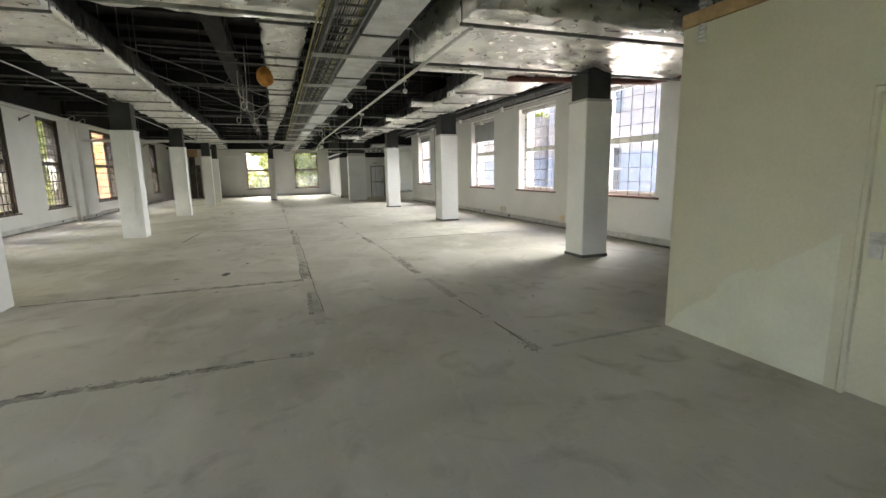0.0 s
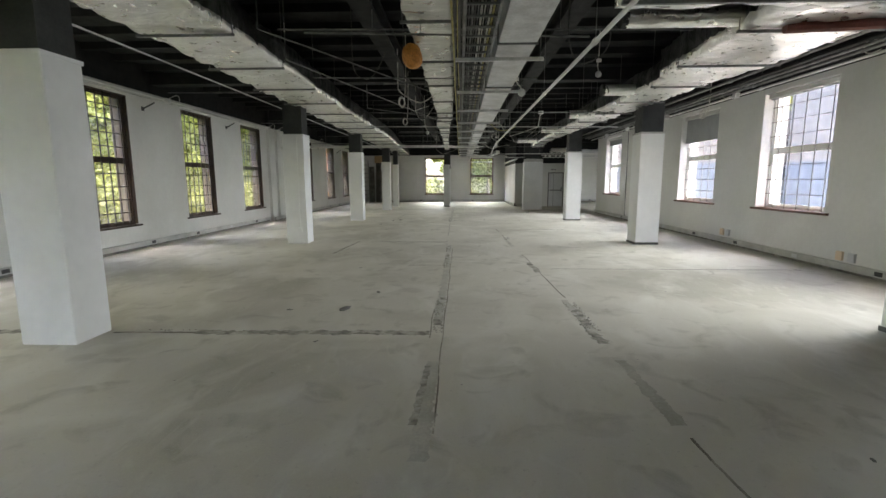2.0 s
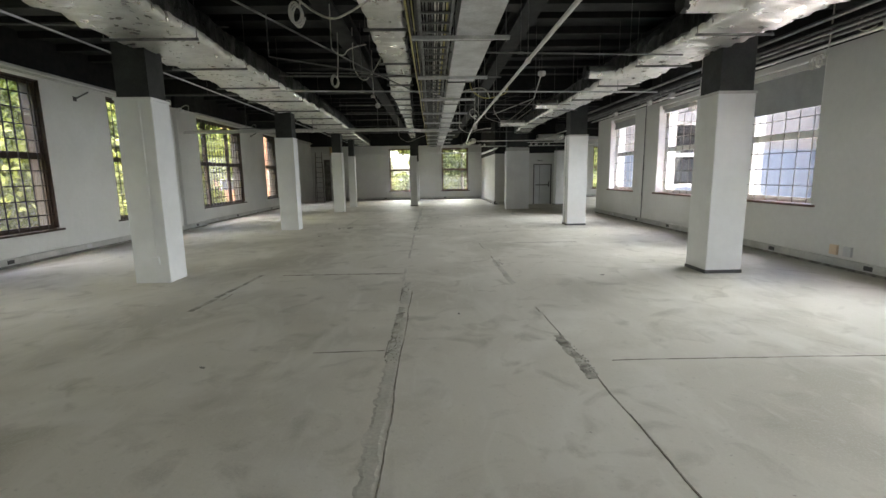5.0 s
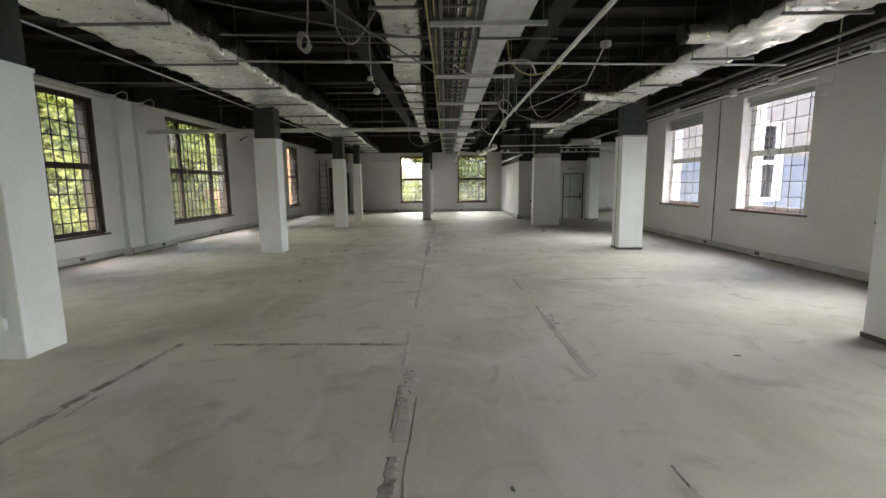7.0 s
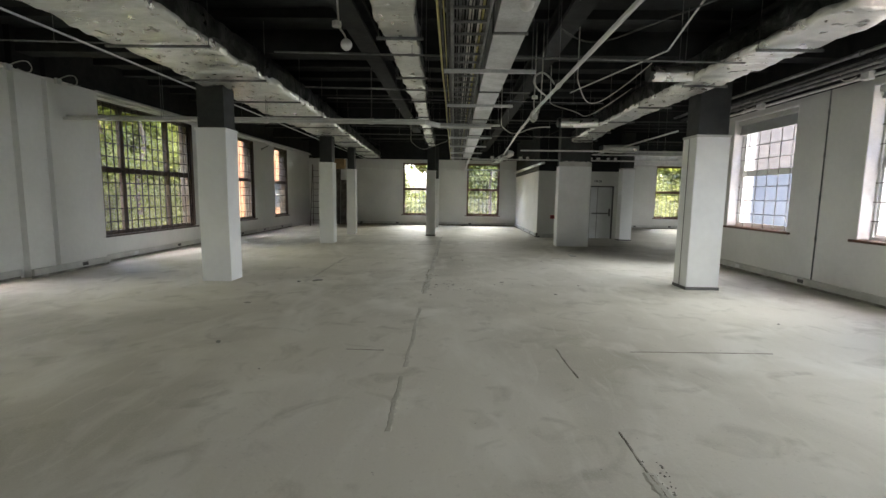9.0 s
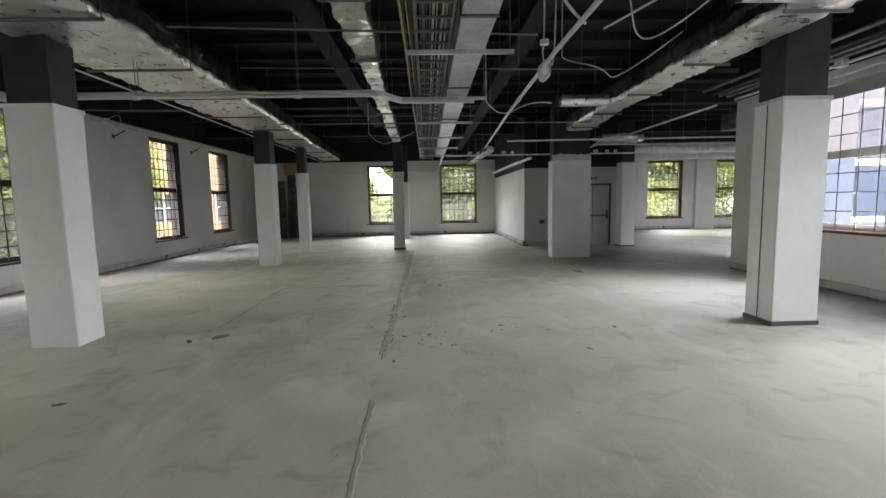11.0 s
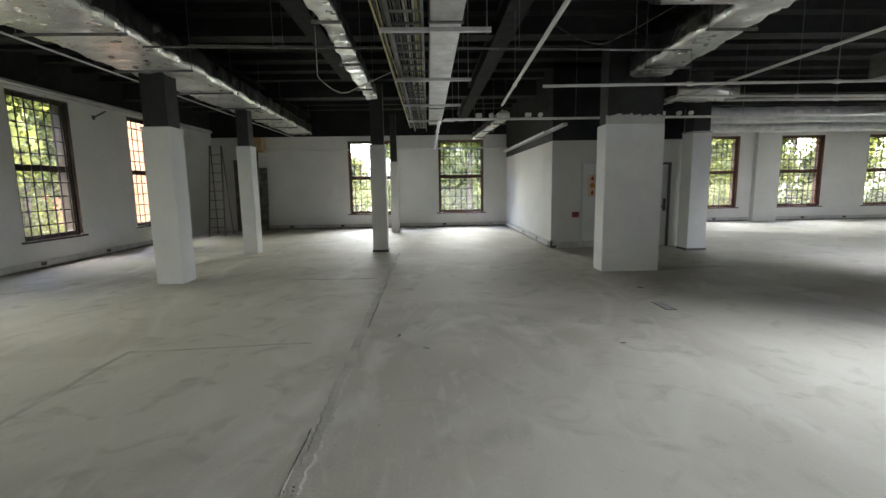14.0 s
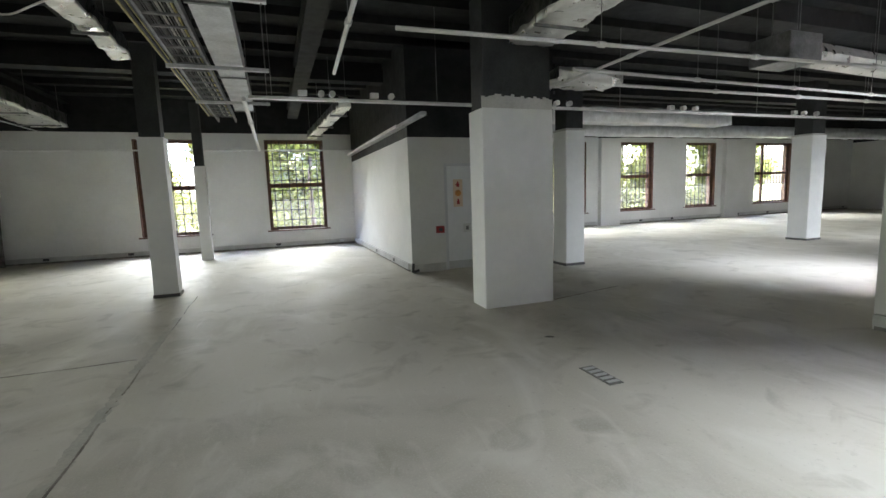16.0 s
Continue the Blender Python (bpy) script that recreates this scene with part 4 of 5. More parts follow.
for i, row in enumerate(((0.26, 0.4, 7.2, 8.6, 150), (0.27, 0.38, 10.9, 11.6, 60), (0.26, 0.36, 13.0, 13.9, 70), (1.95, 2.12, 7.3, 8.5, 160), (2.02, 2.14, 3.35, 3.9, 60), (1.93, 2.04, 10.6, 11.2, 60), (1.86, 1.98, 15.2, 15.7, 40), (-1.5, 0.1, 14.56, 14.66, 60), (-1.9, -0.4, 4.03, 4.12, 80), (0.12, 0.24, 20.8, 22.4, 120), (-2.9, -0.4, 7.13, 7.23, 90))):
    rubble(*row, i + 20)


def debris(x, y, size, mat, label, seed):
    bm = bmesh.new()
    bmesh.ops.create_icosphere(bm, subdivisions=1, radius=1)
    for v in bm.verts:
        k = 1 + 0.5 * noise.noise(v.co * 1.7 + Vector((seed, 0, 0)))
        v.co = Vector((v.co.x * size * k, v.co.y * size * 0.45 * k, max(0, v.co.z) * size * 0.22 * k))
    ob = solid("debris", bm, mat, label, "debris", "floor debris")
    ob.matrix_world = pose(x, y, 0.0, 0, 0, seed * 77 % 360)


for i, (x, y, s) in enumerate(((-0.62, 9.0, 0.06), (-1.6, 8.05, 0.05), (-0.9, 8.1, 0.13), (-1.3, 10.9, 0.04), (-0.9, 6.9, 0.04), (2.4, 20.6, 0.05), (1.6, 21.6, 0.05), (3.0, 21.4, 0.05), (2.9, 24.5, 0.04), (0.6, 24.9, 0.05), (0.9, 24.5, 0.05), (-1.9, 21.45, 0.14), (-2.2, 21.3, 0.08), (-2.4, 19.6, 0.07), (1.0, 12.3, 0.03), (3.4, 14.2, 0.04), (3.0, 5.0, 0.03), (4.2, 26.9, 0.06), (5.0, 19.0, 0.04), (-1.9, 17.8, 0.06))):
    debris(x, y, s, M_SCRAPE_SHADOW, "small dark scrap lying on the floor", i + 1.3)
rnd = random.Random(4)
for i in range(34):
    x, y = rnd.gauss(0.5, 0.28), rnd.gauss(21.2, 0.4)
    debris(x, y, rnd.uniform(0.012, 0.04), M_SMUDGE, "dark scrape mark on the floor", i * 0.7)
for i in range(10):
    debris(0.9 + i * 0.18 + rnd.uniform(-0.05, 0.05), 21.4 + rnd.uniform(-0.1, 0.1), rnd.uniform(0.012, 0.035), M_SMUDGE, "dark scrape mark on the floor", i * 0.9 + 3)
grate = thing("floor_grate", "small dark metal floor grate", "grate", at=pose(4.01, 25.84, 0, 0, 0, 0))
part("frame", boxes((-0.07, 0.07, -0.2, 0.2, 0.001, 0.006)), M_SCRAPE_SHADOW, grate)
for i in range(5):
    part("slat", boxes((-0.055, 0.055, -0.17 + i * 0.075, -0.13 + i * 0.075, 0.007, 0.012)), M_TRUNK, grate)

# ---- skirting trunking with sockets ----
def trunking(a, b, axis, c, inward, label="grey skirting trunking with socket plates along the wall"):
    ob = thing("baseboard", label, "trunking", kind="structure")
    lo, hi = sorted((c, c + inward * 0.055))
    lo2, hi2 = sorted((c, c + inward * 0.02))
    # The lower dark strip paints in the shadow beneath the trunking.
    for p, q, z0, z1, mat, nm in ((lo, hi, 0.05, 0.17, M_TRUNK, "trunking_body"), (lo2, hi2, 0.0, 0.05, M_SCRAPE_SHADOW, "shadow_gap")):
        part(nm, boxes((p, q, a, b, z0, z1) if axis == "y" else (a, b, p, q, z0, z1)), mat, ob)
    k = a + 1.1
    f = c + inward * 0.055
    while k < b - 0.4:
        lo3, hi3 = sorted((f + inward * 0.001, f + inward * 0.009))
        r = (lo3, hi3, k, k + 0.14, 0.075, 0.145) if axis == "y" else (k, k + 0.14, lo3, hi3, 0.075, 0.145)
        part("socket_plate", boxes(r), M_SOCKET if int(k * 7) % 3 else M_DOOR, ob, "socket plate")
        k += 1.3 + 0.7 * abs(math.sin(k * 3.1))


trunking(SOUTH + 0.1, 21.1, "y", WEST, 1)
trunking(22.97, 35.2, "y", WEST, 1)
trunking(21.1, 22.97, "y", WEST + 0.22, 1)
trunking(SOUTH + 0.1, WING_S - 0.02, "y", EAST, -1)
trunking(-5.6, 4.0, "x", NORTH, -1)
trunking(7.4, 13.85, "x", NORTH, -1)
trunking(14.9, 29.9, "x", NORTH, -1)
trunking(31.62, NORTH - 0.07, "y", 4.02, -1)
solid("baseboard", boxes((4.02, 4.73, 31.455, 31.478, 0, 0.16)), M_TRUNK, "grey skirting at the core wall", "baseboard", kind="structure")
solid("cable_end", tubes(((4.0, 31.4, 0.02), (4.02, 31.42, 0.2), 0.03), ((4.02, 31.42, 0.03), (4.14, 31.42, 0.05), 0.025)), M_SOCKET, "black cable stub at the wall corner", "cable")
for x, y0, z0 in ((EAST - 0.012, 14.1, 0.22), (EAST - 0.012, 10.4, 0.2)):
    ob = thing("wall_outlet", "pair of outlet boxes on the wall", "outlet", at=pose(x, y0, z0))
    for i in (0, 1):
        part("box", boxes((-0.03, 0.01, i * 0.26, i * 0.26 + 0.14, 0, 0.16), bevel=0.006), M_SIGN if i else M_DOOR, ob)
conduit([(EAST - 0.012, 21.54, 0.17), (EAST - 0.012, 21.54, 3.6)], 0.012, M_DULL, "thin grey conduit down the wall", 0.8)

# ---- core doors and signs ----
def door(name, label, x0, x1, h, frame_mat, leaf_mat, y=31.48):
    ob = thing(name, label, "door", kind="structure", at=pose(x0, y, 0))
    w = x1 - x0
    t = 0.05
    part("door_frame", boxes((0, t, -0.015, 0.12, 0, h), (w - t, w, -0.015, 0.12, 0, h), (t, w - t, -0.015, 0.12, h - t, h)), frame_mat, ob)
    part("door_leaf", boxes((t + 0.004, w - t - 0.004, 0.03, 0.075, 0.012, h - t - 0.004), bevel=0.003), leaf_mat, ob)
    return ob


d = door("door_1", "white painted service cupboard door with a sign", 4.752, 5.398, 2.148, M_DOOR, M_COLUMN)
part("lock_box", boxes((0.4, 0.55, -0.01, 0.03, 0.75, 0.93), bevel=0.008), M_CONDUIT, d, "white lock box")
part("lock_plate", boxes((0.44, 0.5, -0.02, -0.008, 0.8, 0.88)), M_DULL, d)
part("kick_strip", boxes((0.06, 0.58, 0.018, 0.03, 0.02, 0.17)), M_TRUNK, d)
sign = thing("wall_sign", "cream sign board with three orange symbols", "sign", at=pose(4.95, 31.5, 1.28))
part("board", boxes((0, 0.2, 0, 0.01, 0, 0.55)), M_SIGN, sign)
for i, z in enumerate((0.1, 0.275, 0.45)):
    bm = bmesh.new()
    if i == 1:
        bmesh.ops.create_cone(bm, cap_ends=True, segments=20, radius1=0.065, radius2=0.065, depth=0.004)
        bmesh.ops.transform(bm, matrix=pose(0.1, -0.003, z, 90), verts=bm.verts)
    else:
        box(bm, 0.07, 0.13, -0.005, -0.001, z - 0.05, z + 0.02)
        box(bm, 0.085, 0.115, -0.005, -0.001, z + 0.021, z + 0.06)
        box(bm, 0.05 if i else 0.085, 0.07, -0.005, -0.001, z - 0.02, z + 0.01)
    part("symbol", bm, M_ORANGE if i == 1 else M_RED, sign, "orange pictogram")
alarm = thing("alarm_box", "small red alarm call box on the wall", "alarm", at=pose(4.54, 31.478, 0.77))
part("case", boxes((0, 0.17, -0.05, 0, 0, 0.14), bevel=0.008), M_RED, alarm)
part("button", boxes((0.05, 0.12, -0.058, -0.05, 0.04, 0.1)), M_SOCKET, alarm)
d = door("door_2", "light grey exit door in a dark steel frame", 6.052, 7.018, 2.098, M_DOORFRAME, M_DOOR)
part("push_bar", boxes((0.12, 0.84, -0.03, 0.0, 0.98, 1.04), bevel=0.008), M_DULL, d, "steel push bar")
part("meeting_strip", boxes((0.33, 0.35, 0.02, 0.03, 0.02, 2.03)), M_DULL, d)
part("door_handle", boxes((0.8, 0.85, -0.04, 0.02, 0.9, 1.2), bevel=0.01), M_SOCKET, d, "black lock and handle")
ex = thing("exit_sign", "small white exit sign above the door", "sign", at=pose(6.2, 31.478, 2.2))
part("plate", boxes((0, 0.34, -0.02, 0, 0, 0.16)), M_CONDUIT, ex)
for a, b in ((0.03, 0.06), (0.1, 0.17), (0.2, 0.23), (0.26, 0.31)):
    part("letter_bar", boxes((a, b, -0.024, -0.02, 0.04, 0.12)), M_DULL, ex)

# ---- partition: pale skim patch, trim board, door ----
bm = bmesh.new()
prev = None
for i in range(41):
    y = 3.45 - 1.42 * i / 40
    k = i / 40
    z = 0.03 + 1.1 * k ** 0.85 + 0.05 * noise.noise((y * 4, 0.3, 0)) + 0.03 * noise.noise((y * 13, 2, 0)) + (0.06 if 0.35 < k < 0.6 else 0)
    row = [bm.verts.new((3.6675, y, 0.003)), bm.verts.new((3.6675, y, z))]
    if prev:
        bm.faces.new((prev[0], prev[1], row[1], row[0]))
    prev = row
solid("paint_patch", bm, M_PALEPATCH, "pale green-white skim patch on the partition", "paint patch", kind="structure")
solid("trim", boxes((3.64, 3.67, SOUTH + 0.1, 3.5, 2.86, 2.98), bevel=0.004), M_RAWWOOD, "raw timber batten on top of the partition", "batten", kind="structure")

pd = thing("door_3", "cream painted flush door in the partition", "door", kind="structure", at=pose(3.67, 1.04, 0))
part("door_leaf", boxes((0.025, 0.065, 0.03, 0.87, 0.01, 2.05), bevel=0.004), M_CREAM, pd)
part("door_frame", boxes((-0.012, 0.14, 0.0, 0.03, 0, 2.09), (-0.012, 0.14, 0.87, 0.9, 0, 2.09), (-0.012, 0.14, 0.03, 0.87, 2.055, 2.09)), M_CREAM, pd)
part("lock_plate", boxes((0.015, 0.025, 0.76, 0.84, 0.98, 1.16)), M_GALV, pd, "steel lock plate")
part("door_handle", tubes(((0.02, 0.79, 1.1), (-0.05, 0.79, 1.1), 0.012), ((-0.045, 0.79, 1.1), (-0.045, 0.66, 1.1), 0.011)), M_GALV, pd, "steel lever handle")
flex = thing("flexible_hose", "grey ribbed flexible hose dropping to the partition", "hose", at=pose(3.68, 3.3, 2.7))
for i in range(16):
    part("ring", tubes(((0.02 * math.sin(i * 0.3), 0, i * 0.035), (0.02 * math.sin(i * 0.3), 0, i * 0.035 + 0.026), 0.055 if i % 2 else 0.05)), M_GALV, flex)
conduit([(4.2, 8.0, 3.3), (7.2, 7.6, 3.3), (7.2, 6.0, 3.3)], 0.06, M_RUST, "rusty brown pipe by the window head", 0)

# ---- corner by the west wall: ladder, boards, plywood ----
lad = thing("ladder", "tall weathered aluminium step ladder leaning in the corner", "ladder", at=pose(-6.3, 35.9, 0, 0, 0, 8))
for x in (-0.26, 0.26):
    part("rail", tubes(((x, 0, 0), (x * 0.7, 0.55, 3.1), 0.025)), M_LADDER, lad)
    part("rear_rail", tubes(((x, 1.0, 0), (x * 0.7, 0.62, 3.1), 0.02)), M_LADDER, lad)
for i in range(1, 10):
    k = i / 10
    part("rung", boxes((-0.26 + 0.08 * k, 0.26 - 0.08 * k, 0.55 * k - 0.03, 0.55 * k + 0.03, 3.1 * k - 0.012, 3.1 * k + 0.012)), M_LADDER, lad)
for i, (x, y, w, h, lean) in enumerate(((-5.75, 37.9, 0.4, 2.99, 4), (-5.35, 37.85, 0.3, 2.4, 5), (-6.2, 37.9, 0.4, 2.7, 3))):
    b = solid("leaning_board", boxes((-w / 2, w / 2, -0.02, 0.02, 0, h), bevel=0.004), M_DARKBOARD, "dark weathered board leaning against the wall", "board", "leaning boards")
    b.matrix_world = pose(x, y, 0.004, -lean, 0, 12 * i - 8)
solid("plywood_box", boxes((-5.95, -5.25, 37.7, 38.15, 2.98, 3.5), bevel=0.01), M_RAWWOOD, "raw plywood box panel under the ceiling", "panel")
for x, y in ((WEST + 0.03, 13.9), (WEST + 0.03, 18.0), (WEST + 0.03, 28.1), (WEST + 0.03, 32.0)):
    br = thing("wall_bracket", "small black angled bracket on the wall", "bracket", "wall brackets", at=pose(x, y, 3.42))
    part("arm", tubes(((-0.02, 0, 0), (0.22, 0.1, 0.16), 0.018)), M_SOCKET, br)
    part("plate", boxes((-0.03, -0.02, -0.05, 0.05, -0.05, 0.05)), M_SOCKET, br)

# ---- hanging cables, pendants ----
foam = bmesh.new()
bmesh.ops.create_icosphere(foam, subdivisions=3, radius=0.14)
for v in foam.verts:
    v.co *= 1 + 0.25 * noise.noise(v.co * 9)
    v.co.z *= 1.15
ob = solid("foam_lump", foam, M_ORANGE, "orange expanding foam lump on the duct edge", "foam", smooth=True)
ob.matrix_world = pose(-0.06, 8.91, 3.29)


def pendant(x, y, z, drop, swing):
    ob = thing("pendant_fitting", "white round lamp holder hanging on a cable", "lamp holder", "pendant fittings")
    cable("flex", [(x, y, TOP), (x, y, z), (x + swing * 0.4, y + 0.1, z - drop * 0.2), (x + swing, y, z - drop * 0.7), (x + swing, y, z - drop)], 0.01, M_CABLE, "", parent=ob)
    bm = bmesh.new()
    bmesh.ops.create_uvsphere(bm, u_segments=14, v_segments=8, radius=0.06)
    bmesh.ops.transform(bm, matrix=pose(x + swing, y, z - drop), verts=bm.verts)
    part("holder", bm, M_CONDUIT, ob, smooth=True)
    part("ceiling_box", tubes(((x, y, z - 0.02), (x, y, z + 0.03), 0.05)), M_CONDUIT, ob)


for row in ((1.2, 16.73, 3.42, 0.3, 0.0), (3.25, 11.8, 3.9, 0.25, 0.0), (2.0, 21.0, 3.3, 0.3, 0.0), (1.45, 10.0, 3.2, 0.2, 0.1), (-0.6, 18.0, 3.4, 0.2, 0.1)):
    pendant(*row)
rc = random.Random(11)
for i in range(12):
    y = 6.5 + i * 1.9
    x = rc.choice((-1.2, -0.7, 1.7, 1.9, 2.4, 0.7))
    z = rc.uniform(3.2, 3.6)
    L = rc.uniform(0.5, 1.5)
    cable("loose_cable", [(x, y, TOP), (x, y, z + 0.1), (x, y, z), (x + L * 0.3, y + rc.uniform(-0.5, 0.5), z - rc.uniform(0.05, 0.35)), (x + L * 0.6, y + rc.uniform(-0.6, 0.6), z - rc.uniform(0, 0.3)), (x + L, y + rc.uniform(-0.3, 0.3), z + rc.uniform(0, 0.25))], rc.choice((0.008, 0.011)), rc.choice((M_CABLE, M_CABLE, M_CABLE_DARK)), "loose drooping cable below the ceiling", group="loose cables")
for x, y, z in ((-0.95, 15.4, 3.35), (-0.6, 11.9, 3.3), (2.0, 20.9, 3.1), (6.5, 14.1, 3.3), (6.4, 17.2, 3.1)):
    pts = [(x + 0.06 * math.cos(k * 0.9), y + 0.03 * k * 0.3, z - 0.1 + 0.1 * math.sin(k * 0.9)) for k in range(22)]
    cable("cable_coil", [(x + 0.1, y, TOP), (x + 0.1, y, z + 0.3)] + pts, 0.01, M_CABLE, "small coil of pale cable hanging", group="cable coils")
for a, b in (((-2.2, 9.0, 3.7), (1.2, 14.5, 3.45)), ((-2.2, 10.0, 3.55), (0.8, 18.0, 3.3)), ((-1.9, 15.0, 3.55), (0.7, 16.0, 3.4))):
    mid = [(a[k] + (b[k] - a[k]) * q - (0.06 if k == 2 else 0) for k in range(3)) for q in (0.33, 0.66)]
    cable("loose_cable", [(a[0], a[1], TOP), a, a, tuple(mid[0]), tuple(mid[1]), b], 0.012, M_DULL, "thin cable strung across below the ceiling", group="loose cables")

cable("loose_cable", [(0.75, 16.05, 3.17), (0.85, 16.3, 3.1), (1.1, 16.5, 3.08), (1.3, 16.6, 3.22), (1.6, 16.5, 3.3), (1.82, 16.4, 3.26), (1.87, 16.44, 3.08)], 0.014, M_CABLE, "white cable looped over a crossing conduit", group="loose cables")
cable("loose_cable", [(1.42, 16.1, TOP), (1.45, 16.2, 3.4), (1.5, 16.3, 3.2), (1.75, 16.5, 3.08), (2.0, 16.4, 3.1), (2.25, 16.5, 3.2), (2.2, 16.4, 3.3)], 0.011, M_CABLE_YEL, "loose yellow cable tangled round a conduit", group="loose cables")
cable("loose_cable", [(2.0, 19.7, 3.02), (1.75, 19.5, 3.1), (1.7, 19.4, 3.25), (1.85, 19.3, 3.3), (1.95, 19.2, 3.1)], 0.012, M_CABLE, "white cable looped beside a junction box", group="loose cables")
conduit([(-2.2, 15.9, 3.17), (5.2, 16.45, 3.17)], 0.014, M_GALV, "pale conduit crossing below the ceiling", 1.6, rods=1)
conduit([(3.12, 17.43, 3.75), (3.3, 19.0, 3.47), (2.5, 20.6, 3.3)], 0.011, M_CONDUIT, "thin white conduit ending in a round box", 0)
disc = thing("ceiling_box", "round white junction box on a conduit end", "junction box")
part("box", tubes(((3.12, 17.43, 3.71), (3.12, 17.43, 3.78), 0.085)), M_CONDUIT, disc)
part("lid", tubes(((3.12, 17.43, 3.69), (3.12, 17.43, 3.709), 0.06)), M_CABLE, disc)
part("rod", tubes(((3.12, 17.43, 3.78), (3.12, 17.43, TOP - 0.001), 0.005)), M_DULL, disc)
for x, y, z in ((6.8, 9.6, 3.5), (6.8, 13.4, 3.5), (6.8, 16.9, 3.5), (6.8, 19.0, 3.5), (6.8, 20.2, 3.5), (6.8, 22.6, 3.5), (-7.1, 7.0, 3.72), (-7.1, 14.6, 3.72), (-7.1, 21.0, 3.72), (-7.1, 22.0, 3.72), (-7.1, 27.6, 3.72)):
    jb = thing("junction_box", "small white junction box on the wall pipe", "junction box", "junction boxes", at=pose(x, y, z))
    part("case", boxes((-0.05, 0.05, -0.07, 0.07, -0.06, 0.06), bevel=0.008), M_CONDUIT, jb)
    part("lid", boxes((-0.058, -0.051, -0.05, 0.05, -0.045, 0.045)) if x > 0 else boxes((0.051, 0.058, -0.05, 0.05, -0.045, 0.045)), M_GALV, jb)
    k = -1 if x > 0 else 1
    cable("tail", [(0, 0.05, 0.05), (k * 0.1, 0.15, 0.16), (k * 0.14, 0.3, 0.18), (k * 0.1, 0.4, 0.06), (k * 0.04, 0.34, -0.02), (0, 0.2, 0.03)], 0.009, M_CABLE, "", parent=jb)

# ---- outside: ground, courtyard, facades, trees ----
solid("ground", boxes((-900, 900, -900, 900, -4.4, -4.0)), M_GROUND, "dry grass ground outside", "ground", kind="structure")
wall_along("wall_wing_outside", "x", WING_S - 0.6, WING_S - 0.554, EAST + 0.556, FAR_EAST + 0.4, TOP + 0.3, [(a, b, 1.0, 3.5) for a, b in WING_W], 2.4, "pale blue rendered lower wall of the wing, pale above", [M_BLUE, M_FACADE], -4.0)
solid("pavement", boxes((8.3, 15.5, -20, 25.0, -4.0, -3.95)), M_PAVE, "pale courtyard paving", "pavement", kind="structure")


def facade_house(name, label, x0, x1, y0, y1, z1, wall_mat, low_mat, face, spans, zs, low=-4.0, split=2.4):
    """A plain block with recessed windows on one face ('w' or 's'); spans along that face, zs storeys."""
    ob = thing(name, label, "building", kind="structure")
    if face == "w":
        part("wall", boxes((x0 + 0.3, x1, y0, y1, low, z1)), wall_mat, ob)
    else:
        part("wall", boxes((x0, x1, y0 + 0.3, y1, low, z1)), wall_mat, ob)
    lo = min(a for a, _ in spans)
    bmw, at = bmesh.new(), (y0 if face == "w" else x0)
    end = y1 if face == "w" else x1

    def slab(p, q, za, zb, mi):
        if q - p < 1e-3 or zb - za < 1e-3:
            return
        for u, v, m in ((za, min(zb, split), 1), (max(za, split), zb, 0)):
            if v - u > 1e-3:
                box(bmw, *((x0, x0 + 0.3, p, q) if face == "w" else (p, q, y0, y0 + 0.3)), u, v, m)
    for p, q in spans:
        slab(at, p, low, z1, 0)
        zlast = low
        for s, h in zs:
            slab(p, q, zlast, s, 0)
            zlast = h
            g = (x0 + 0.2, x0 + 0.23, p, q, s, h) if face == "w" else (p, q, y0 + 0.2, y0 + 0.23, s, h)
            w = part("window", boxes(g), M_DARKGLASS, ob)
            m = (p + q) / 2
            fr = [(p, p + 0.07, s, h), (q - 0.07, q, s, h), (m - 0.03, m + 0.03, s, h), (p, q, (s + h) / 2 - 0.03, (s + h) / 2 + 0.03)]
            part("frame", boxes(*[(x0 + 0.12, x0 + 0.19, a, b, c, e) if face == "w" else (a, b, y0 + 0.12, y0 + 0.19, c, e) for a, b, c, e in fr]), M_WHITEWOOD, w)
        slab(p, q, zlast, z1, 0)
        at = q
    slab(at, end, low, z1, 0)
    new_ob = part("front", bmw, wall_mat, ob)
    new_ob.data.materials.append(low_mat)
    part("roof", boxes((x0 - 0.3, x1 + 0.3, y0 - 0.3, y1 + 0.3, z1, z1 + 0.35)), M_ROOF, ob)
    return ob


facade_house("courtyard_building", "pale rendered building across the courtyard with blue lower wall", 15.5, 27, -22, 24.3, 10.9, M_FACADE, M_BLUE, "w", [(k, k + 1.6) for k in range(-18, 22, 4)], [(-2.6, -0.6), (0.6, 2.6), (4.2, 6.4), (8.0, 10.2)])
facade_house("brick_house", "orange brick house beyond the trees", -32, -8.6, 46, 60, 6.5, M_BRICK, M_BRICK, "s", [(-27, -25.5), (-22, -20.5), (-17, -15.5), (-13.0, -11.8)], [(-3, -1.2), (0.6, 2.4)])


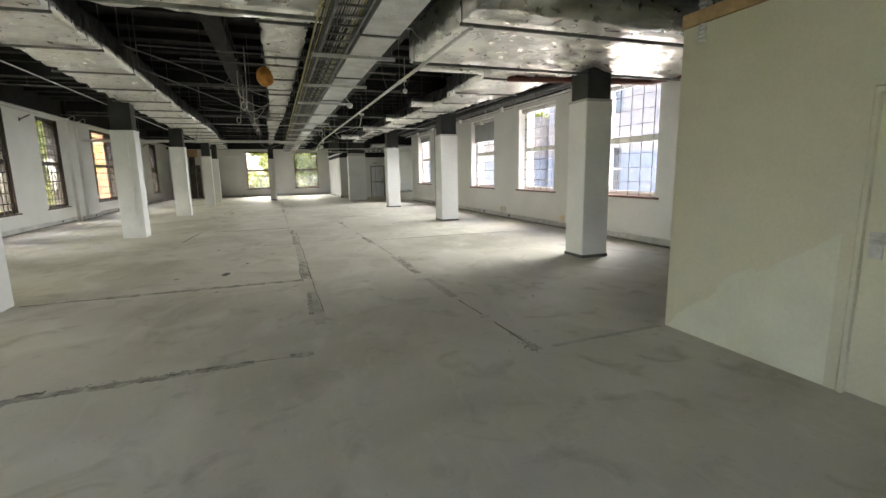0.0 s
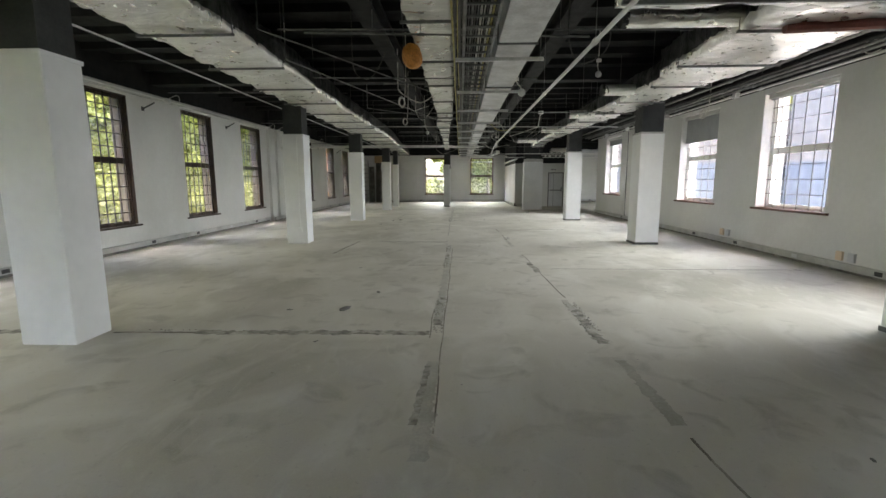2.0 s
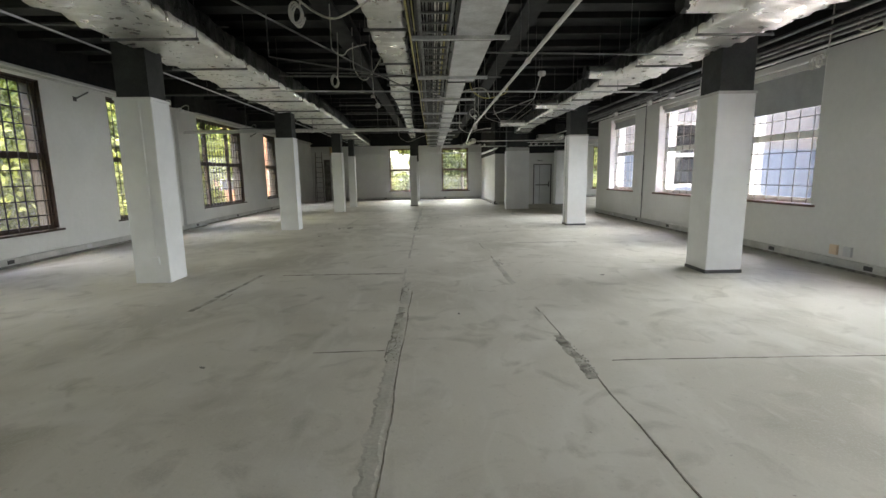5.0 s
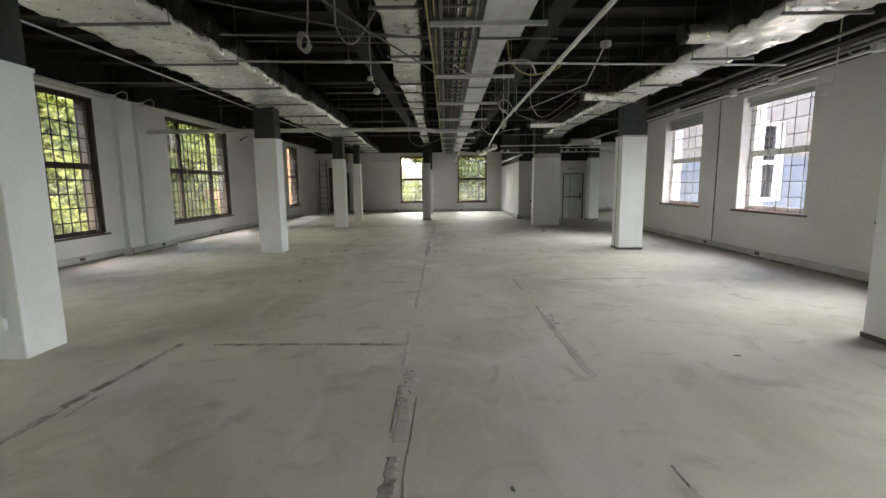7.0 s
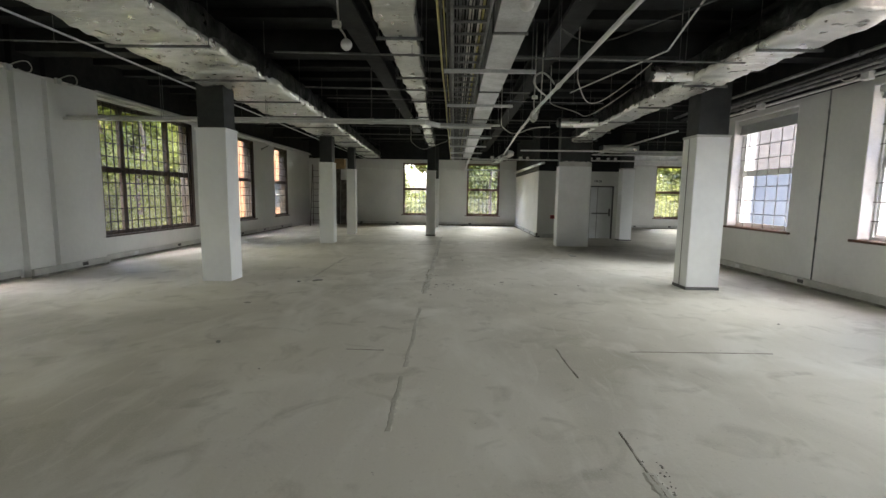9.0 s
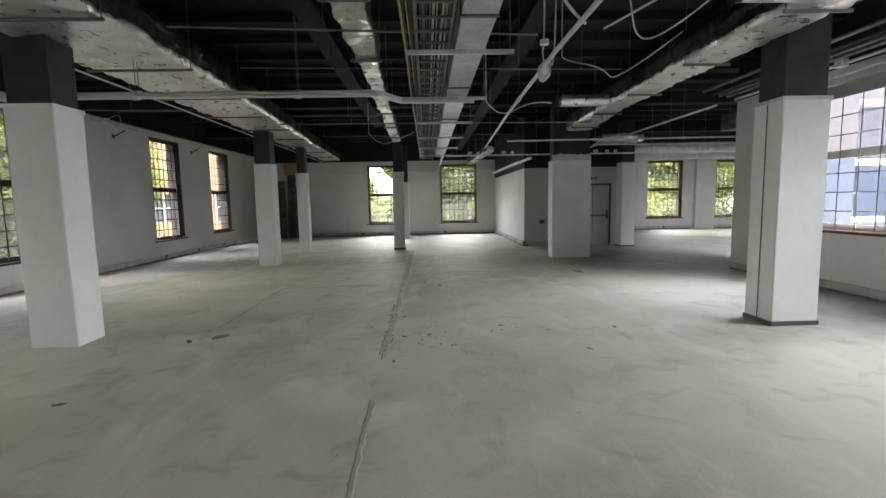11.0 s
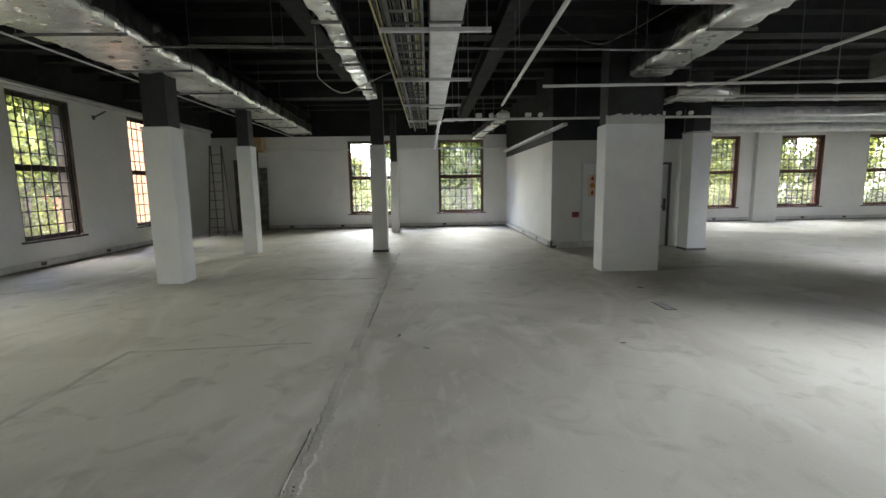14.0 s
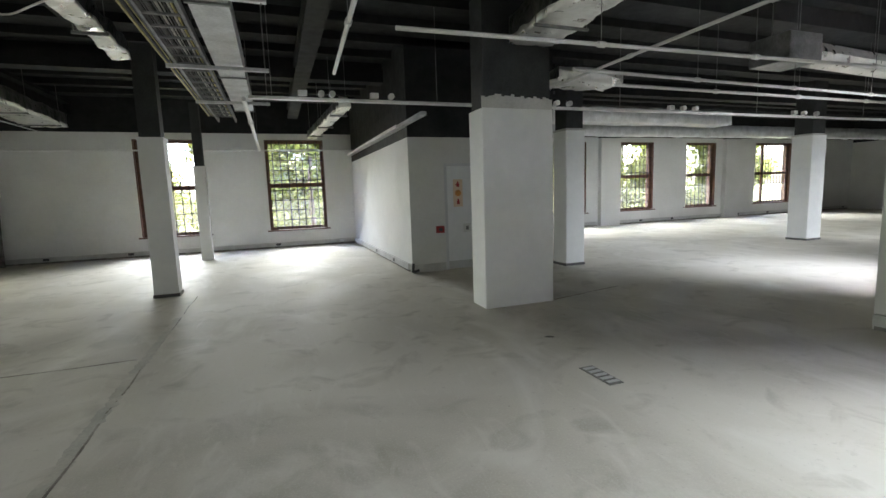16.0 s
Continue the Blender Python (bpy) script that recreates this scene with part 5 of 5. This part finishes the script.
def tree(label, height, spread, leaves, seed, leaf=0.09):
    r = random.Random(seed)
    ob = thing("tree", label, "tree", "trees outside")
    bm = bmesh.new()
    limbs = []
    prev = Vector((0, 0, 0))
    for k in range(1, 7):
        p = Vector((r.uniform(-0.2, 0.2) * k * 0.4, r.uniform(-0.2, 0.2) * k * 0.4, height * 0.75 * k / 6))
        made = bmesh.ops.create_cone(bm, cap_ends=True, segments=8, radius1=0.24 - 0.03 * k, radius2=0.21 - 0.03 * k, depth=(p - prev).length)
        bmesh.ops.transform(bm, matrix=Matrix.Translation((p + prev) / 2) @ (p - prev).to_track_quat("Z", "Y").to_matrix().to_4x4(), verts=made["verts"])
        prev = p
        for _ in range(2):
            a = r.uniform(0, 6.28)
            q = p + Vector((math.cos(a), math.sin(a), r.uniform(0.1, 0.6))) * spread * r.uniform(0.4, 0.8)
            tube(bm, p, q, 0.04, 6)
            limbs.append((p, q))
    part("trunk", bm, M_BARK, ob)
    vs, fs = [], []
    clumps = [(p + (q - p) * r.uniform(0.3, 1.1), r.uniform(0.5, 1.1)) for p, q in limbs for _ in range(4)]
    for _ in range(leaves):
        c, rad = r.choice(clumps)
        d = Vector((r.gauss(0, 1), r.gauss(0, 1), r.gauss(0, 1))) * rad * 0.55
        u = Vector((r.gauss(0, 1), r.gauss(0, 1), r.gauss(0, 1))).normalized()
        w = u.cross(Vector((r.gauss(0, 1), r.gauss(0, 1), r.gauss(0, 1)))).normalized()
        s = r.uniform(leaf, leaf * 2)
        o = c + d
        i = len(vs)
        vs += [o - u * s, o + w * s * 0.5, o + u * s, o - w * s * 0.5]
        fs.append((i, i + 1, i + 2, i + 3))
    me = bpy.data.meshes.new("crown")
    me.from_pydata(vs, [], fs)
    me.materials.append(M_LEAF)
    part("crown", None, None, ob, data=me)
    return ob


kinds = [tree("broad green leafy tree outside the windows", 15.5, 3.4, 34000, s) for s in (1, 2, 3)]
spots = [(-13, -4), (-13.5, 1), (-12.8, 6), (-13.2, 10.5), (-12.6, 15), (-13.3, 19.5), (-12.8, 24), (-13.4, 28.5), (-13.2, 33), (-14.5, 38), (-17, 3), (-17, 17), (-17.5, 26), (-17, 30.5), (-22, 7), (-22, 14), (-23, 20), (-22, 26), (-23, 32), (-21, 38), (-19, 42), (-25, 41), (-16.5, 22.5), (-16, 34.5),  (3.0, 44.5), (5.8, 46), (1.2, 50.5), (12.6, 44.5), (16.4, 45), (20.5, 44.5), (24.5, 45.5), (28, 44), (-5.5, 49), (18.5, 50), (14.5, 50)]
for i, (x, y) in enumerate(spots):
    m = pose(x, y, -4.0, 0, 0, i * 67)
    if i < 3:
        kinds[i].matrix_world = m
    else:
        copy_thing(kinds[i % 3], m)
far = tree("tall dense green tree farther off", 17.0, 4.2, 7000, 9, 0.22)
for i in range(15):
    m = pose(-29 - 2.5 * (i % 2), -4 + 5.2 * i, -4.0, 0, 0, i * 41) if i < 10 else pose(-1 + 6.5 * (i - 10), 56 + (i % 2) * 2, -4.0, 0, 0, i * 53)
    if i:
        copy_thing(far, m)
    else:
        far.matrix_world = m
